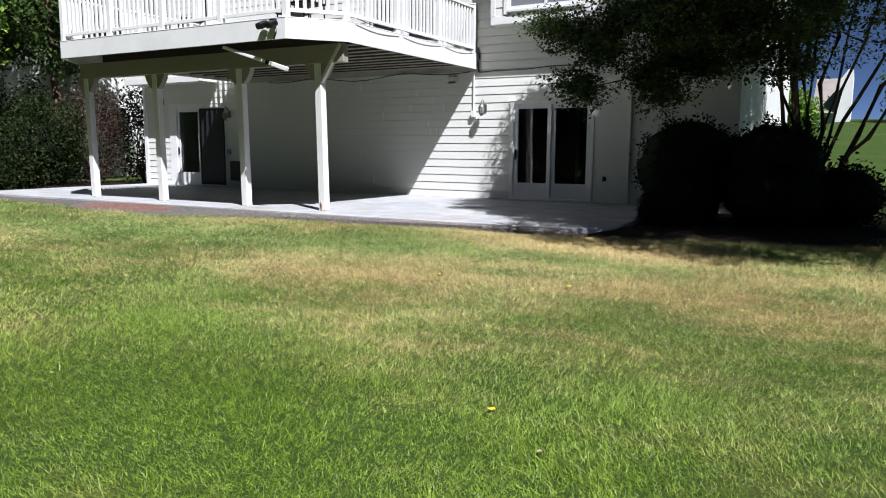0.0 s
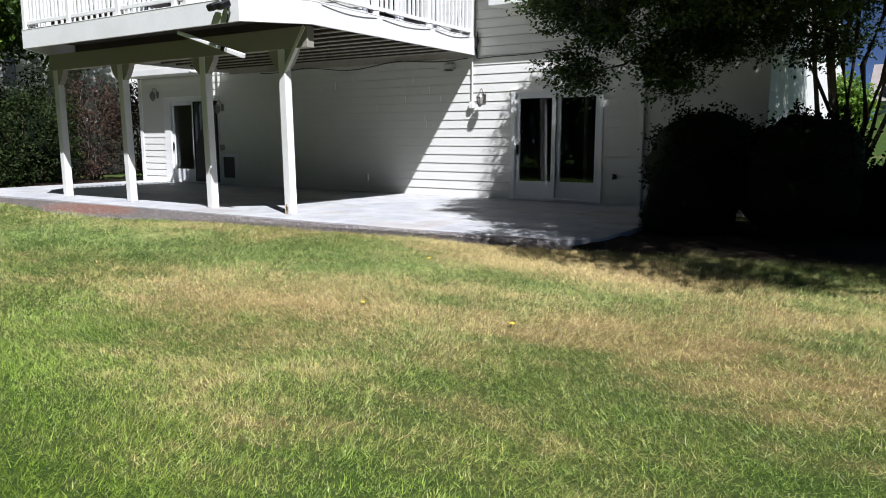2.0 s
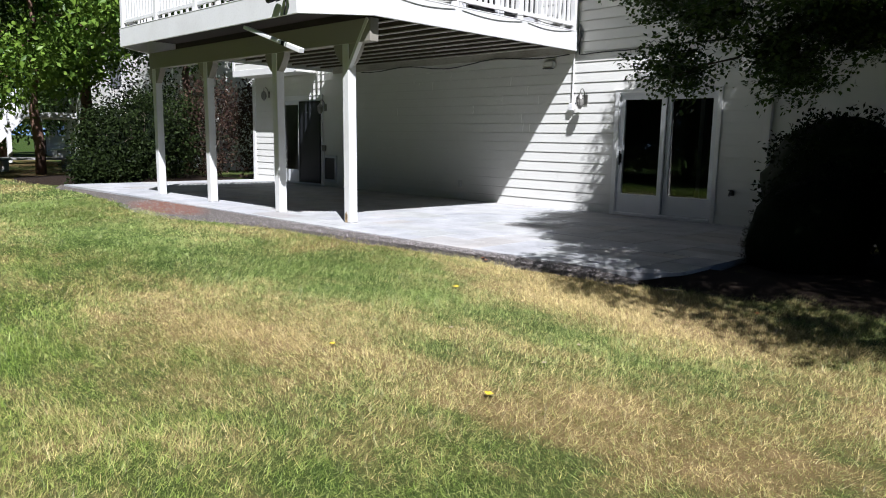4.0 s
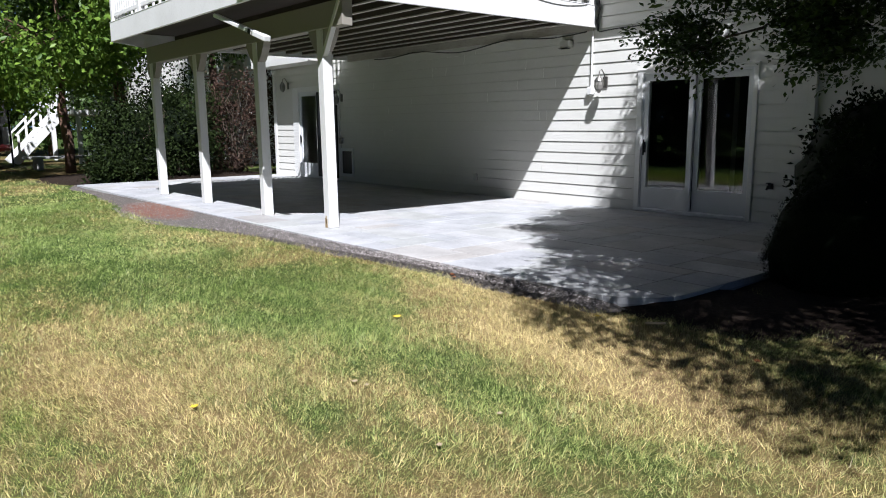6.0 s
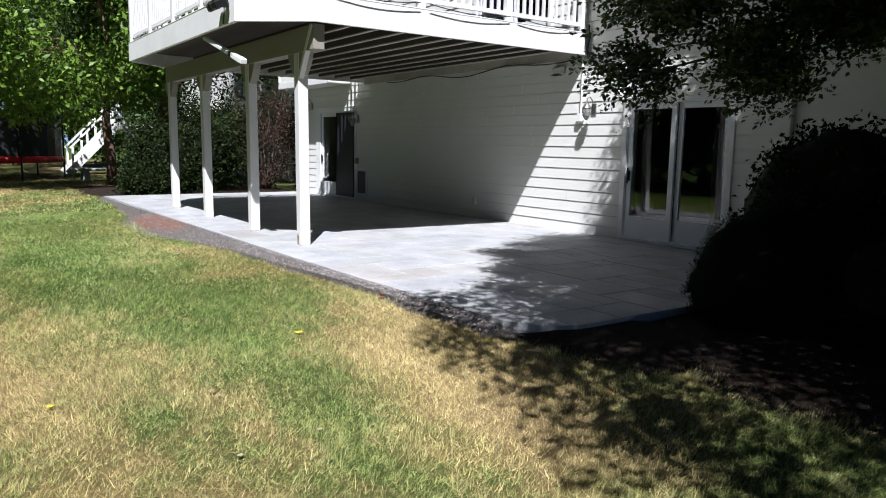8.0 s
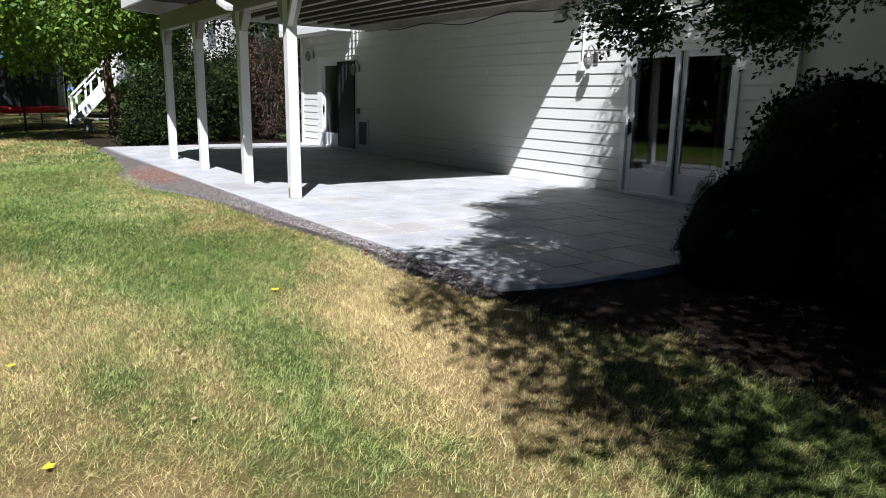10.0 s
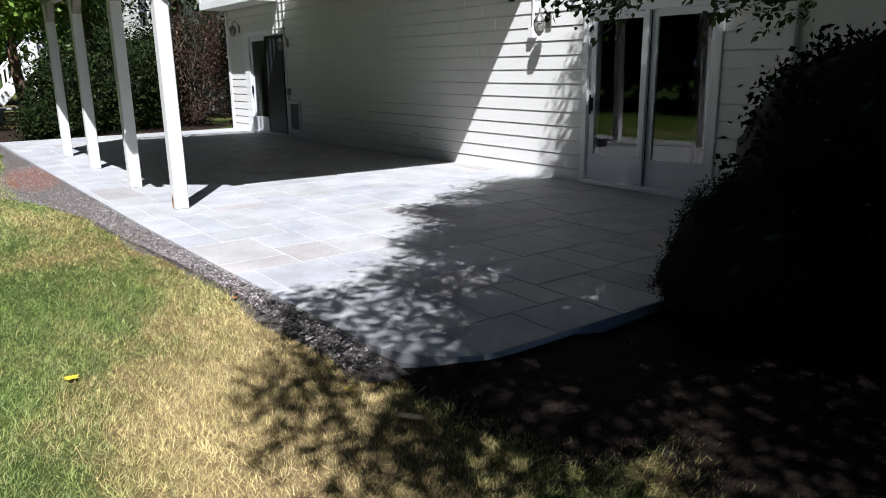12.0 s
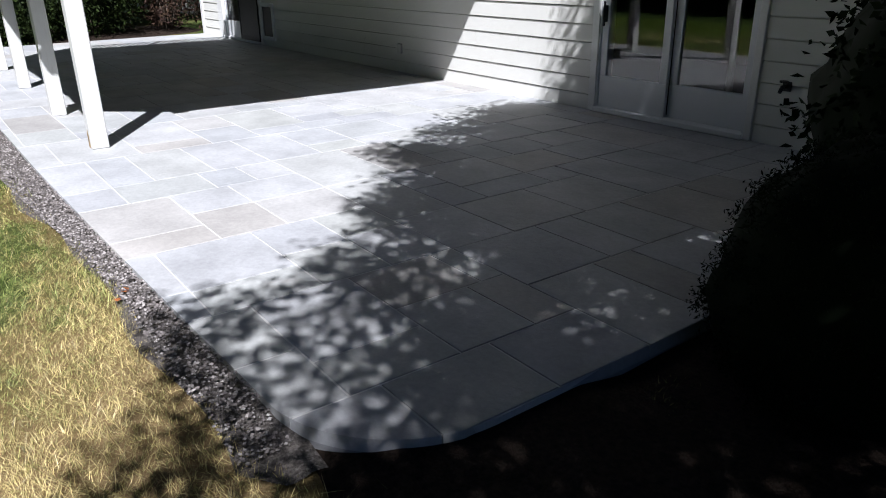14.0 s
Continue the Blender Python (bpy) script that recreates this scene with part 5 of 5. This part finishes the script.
def flagstone(x0, x1, y0, y1):
    g = 0.0045
    poly = clip([(x0 + g, y0 + g), (x1 - g, y0 + g), (x1 - g, y1 - g), (x0 + g, y1 - g)], OUTLINE)
    if len(poly) < 3:
        return
    cx, cy = sum(p[0] for p in poly) / len(poly), sum(p[1] for p in poly) / len(poly)
    area = abs(sum(a[0] * b[1] - a[1] * b[0] for a, b in zip(poly, poly[1:] + poly[:1]))) / 2
    if area < 0.004:
        return
    h = rng_p.uniform(-0.0015, 0.0015)
    edge = min(p[1] - front_y(p[0]) for p in poly) < 0.03 or max(p[0] for p in poly) > -3.34
    bm = bmesh.new()
    rings = []
    for inset, z in ((-0.008 if edge else 0.0, -0.055 if edge else -0.03), (0.0, h - 0.003), (0.004, h)):
        rings.append([bm.verts.new((p[0] + (cx - p[0]) * inset / 0.3, p[1] + (cy - p[1]) * inset / 0.3, z)) for p in poly])
    for lo, hi in zip(rings, rings[1:]):
        for k in range(len(poly)):
            j = (k + 1) % len(poly)
            bm.faces.new((lo[k], lo[j], hi[j], hi[k]))
    bm.faces.new(rings[-1])
    part("flagstone", bm, STONE, patio)


# the corner's own stones: x0, x1, y0, y1
LAID = [(-5.56, -4.95, 8.7, 9.08), (-4.95, -4.62, 8.7, 9.08), (-5.56, -4.93, 9.08, 9.64), (-4.93, -4.62, 9.08, 9.64), (-4.62, -4.11, 8.7, 9.25), (-4.11, -3.67, 8.7, 9.25),
        (-3.67, -3.2, 8.7, 9.38), (-4.62, -3.97, 9.25, 9.77), (-3.97, -3.67, 9.25, 9.77), (-3.67, -3.2, 9.38, 9.91), (-3.67, -3.2, 9.91, 10.43),
        (-4.17, -3.67, 9.77, 10.18), (-4.62, -4.17, 9.77, 10.28), (-4.17, -3.67, 10.18, 10.43), (-4.62, -4.17, 10.28, 10.43), (-5.56, -5.10, 9.64, 10.04), (-5.10, -4.62, 9.64, 10.04),
        (-5.14, -4.62, 10.04, 10.43), (-5.56, -5.14, 10.04, 10.43), (-6.10, -5.56, 9.47, 9.89), (-6.10, -5.56, 9.89, 10.43)]
LAID += [(-6.58, -6.10, 9.47, 9.89), (-6.58, -6.10, 9.89, 10.43), (-6.58, -5.86, 8.7, 9.47), (-5.86, -5.56, 8.7, 9.47)]
for box in LAID:
    flagstone(*box)
taken[81:, :14] = True
for j in range(NY):
    for i in range(NX):
        if taken[i, j]:
            continue
        w_free = 1
        while w_free < 6 and i + w_free < NX and not taken[i + w_free, j]:
            w_free += 1
        w = min(w_free, rng_p.choice((3, 4, 4, 5, 6, 6)))
        if 0 < w_free - w < 2:
            w = w_free if w_free <= 6 else w - 2
        h = rng_p.choice((2, 3, 3, 4, 4)) if w > 3 else rng_p.choice((2, 3, 4))
        h = min(h, NY - j)
        taken[i:i + w, j:j + h] = True
        flagstone(X0 + MOD * i, X0 + MOD * (i + w), Y0 + MOD * j, Y0 + MOD * (j + h))

# ---- pebbles of the strip ----
rng = np.random.default_rng(70)
n = 9000
px = rng.uniform(-14, -3.6, n)
py = np.array([front_y(x) for x in px]) - rng.uniform(0.01, 1.15, n) * strip_width(px)
gap = np.array([front_y(x) for x in px]) - py
pz = np.array([ground_z(x, y) for x, y in zip(px, py)]) + 0.016 + np.clip(0.07 - 0.13 * gap, 0, 0.07) * np.clip((-px - 3.4) / 0.5, 0, 1)
r = rng.uniform(0.004, 0.010, n)[:, None]
c = np.stack([px, py, pz], 1)
axes = np.array([[1, 0, 0], [0, 1, 0], [-1, 0, 0], [0, -1, 0], [0, 0, 0.8], [0, 0, -0.8]])
v = (c[:, None, :] + r[:, :, None] * axes[None] * rng.uniform(0.7, 1.3, (n, 6, 1))).reshape(-1, 3)
i = np.arange(n)[:, None] * 6
f = np.concatenate([i + [[a, b, t]] for a, b, t in ((0, 1, 4), (1, 2, 4), (2, 3, 4), (3, 0, 4))])
tagged(raw("pebbles", v, f, PEBBLE), "loose grey pebbles and grit along the patio", "gravel", kind="stuff")

# ---- grass ----
def grass(name, n, box, height, width, seed, keep):
    g = np.random.default_rng(seed)
    x, y = g.uniform(box[0], box[1], n), g.uniform(box[2], box[3], n)
    edge = np.interp(x, [p[0] for p in FRONT], [p[1] for p in FRONT])
    strip = strip_width(x)
    ok = y < edge - strip * np.where(g.uniform(size=n) < 0.5, g.uniform(0.2, 1.0, n), g.uniform(0.85, 1.25, n)) + 0.04 * np.sin(x * 3.1) + 0.03 * np.sin(x * 11.0)
    right = x > -3.2
    hole = ((x + 1.6) / 2.25) ** 2 + ((y - 11.3) / 2.4) ** 2 < g.uniform(0.42, 0.86, n)
    bare = ((x + 3.05) / 0.78) ** 2 + ((y - 9.6) / 0.68) ** 2 < np.where(g.uniform(size=n) < 0.45, 0.42, g.uniform(0.7, 1.0, n)) + 0.12 * np.sin(7 * x + 3 * y)
    ok = np.where(right, ~hole & (y < 13.8), ok) & ~bare & keep(x, y) & ((x > -3.12) | (y < edge))
    x, y = x[ok], y[ok]
    # blades stand in tufts, each with its own lean and height
    cell = 0.04 if height < 0.045 else 0.055
    ix, iy = np.floor(x / cell + 0.35 * np.sin(y * 17)), np.floor(y / cell + 0.35 * np.sin(x * 19))
    own = np.abs(np.sin(ix * 127.1 + iy * 311.7) * 43758.5453) % 1.0
    own2 = np.abs(np.sin(ix * 269.5 + iy * 183.3) * 24634.6345) % 1.0
    pull = g.uniform(0.0, 0.5, len(x))
    x, y = x + pull * ((ix + 0.2 + 0.6 * own) * cell - x), y + pull * ((iy + 0.2 + 0.6 * own2) * cell - y)
    n = len(x)
    z = -0.09 + 0.045 * np.clip(np.minimum(y, 9) - 9, -15, 0)
    swirl = 2.2 * np.sin(0.9 * x + 1.3 * np.sin(0.7 * y)) + 1.7 * np.sin(1.1 * y + 0.8 * x) + 2.6 * own + g.normal(size=n) * 1.3
    lean = np.abs(g.normal(1.05, 0.45, n)) * (0.7 + 0.7 * own2)
    h = 0.85 * height * g.uniform(0.6, 1.25, n) * (0.68 + 0.62 * own) * (1 + 0.3 * np.sin(2.9 * x + 1.7 * np.sin(2.3 * y)) * np.sin(3.3 * y))
    w = width * g.uniform(0.6, 1.3, n)
    turn = g.uniform(0, 2 * np.pi, n)
    dx, dy = np.cos(turn) * w / 2, np.sin(turn) * w / 2
    bend_x, bend_y = np.cos(swirl) * lean * h, np.sin(swirl) * lean * h
    v = np.stack([np.stack([x - dx, y - dy, z - 0.004], 1), np.stack([x + dx, y + dy, z - 0.004], 1),
                  np.stack([x + bend_x, y + bend_y, z + h * np.clip(1.15 - 0.45 * lean, 0.25, 1)], 1)], 1).reshape(-1, 3)
    f = np.arange(3 * n).reshape(-1, 3)
    return tagged(raw(name, v, f, BLADE), "mown lawn grass, green fading to dry straw", "grass", kind="stuff")


def near_walk(x, y, reach):
    mid = np.interp(y, [0, 3, 6, 9], [-1.2, -1.8, -2.2, -2.6])
    return np.abs(x - mid) < reach + 0.6 * np.sin(91.7 * x + 57.3 * y)


grass("grass_near", 980000, (-7.0, 2.2, 0.3, 10.8), 0.044, 0.0031, 1, lambda x, y: near_walk(x, y, 4.0))
grass("grass_middle", 760000, (-16.0, 4.0, -1.0, 10.8), 0.046, 0.0065, 2, lambda x, y: ~near_walk(x, y, 4.0))
grass("grass_far", 150000, (-40.0, -12.0, -4.0, 9.0), 0.055, 0.02, 3, lambda x, y: (x < -16) | (y > -99))
grass("grass_stray", 70000, (-9.0, 2.5, 0.0, 9.2), 0.075, 0.0036, 4, lambda x, y: y < 9.2)
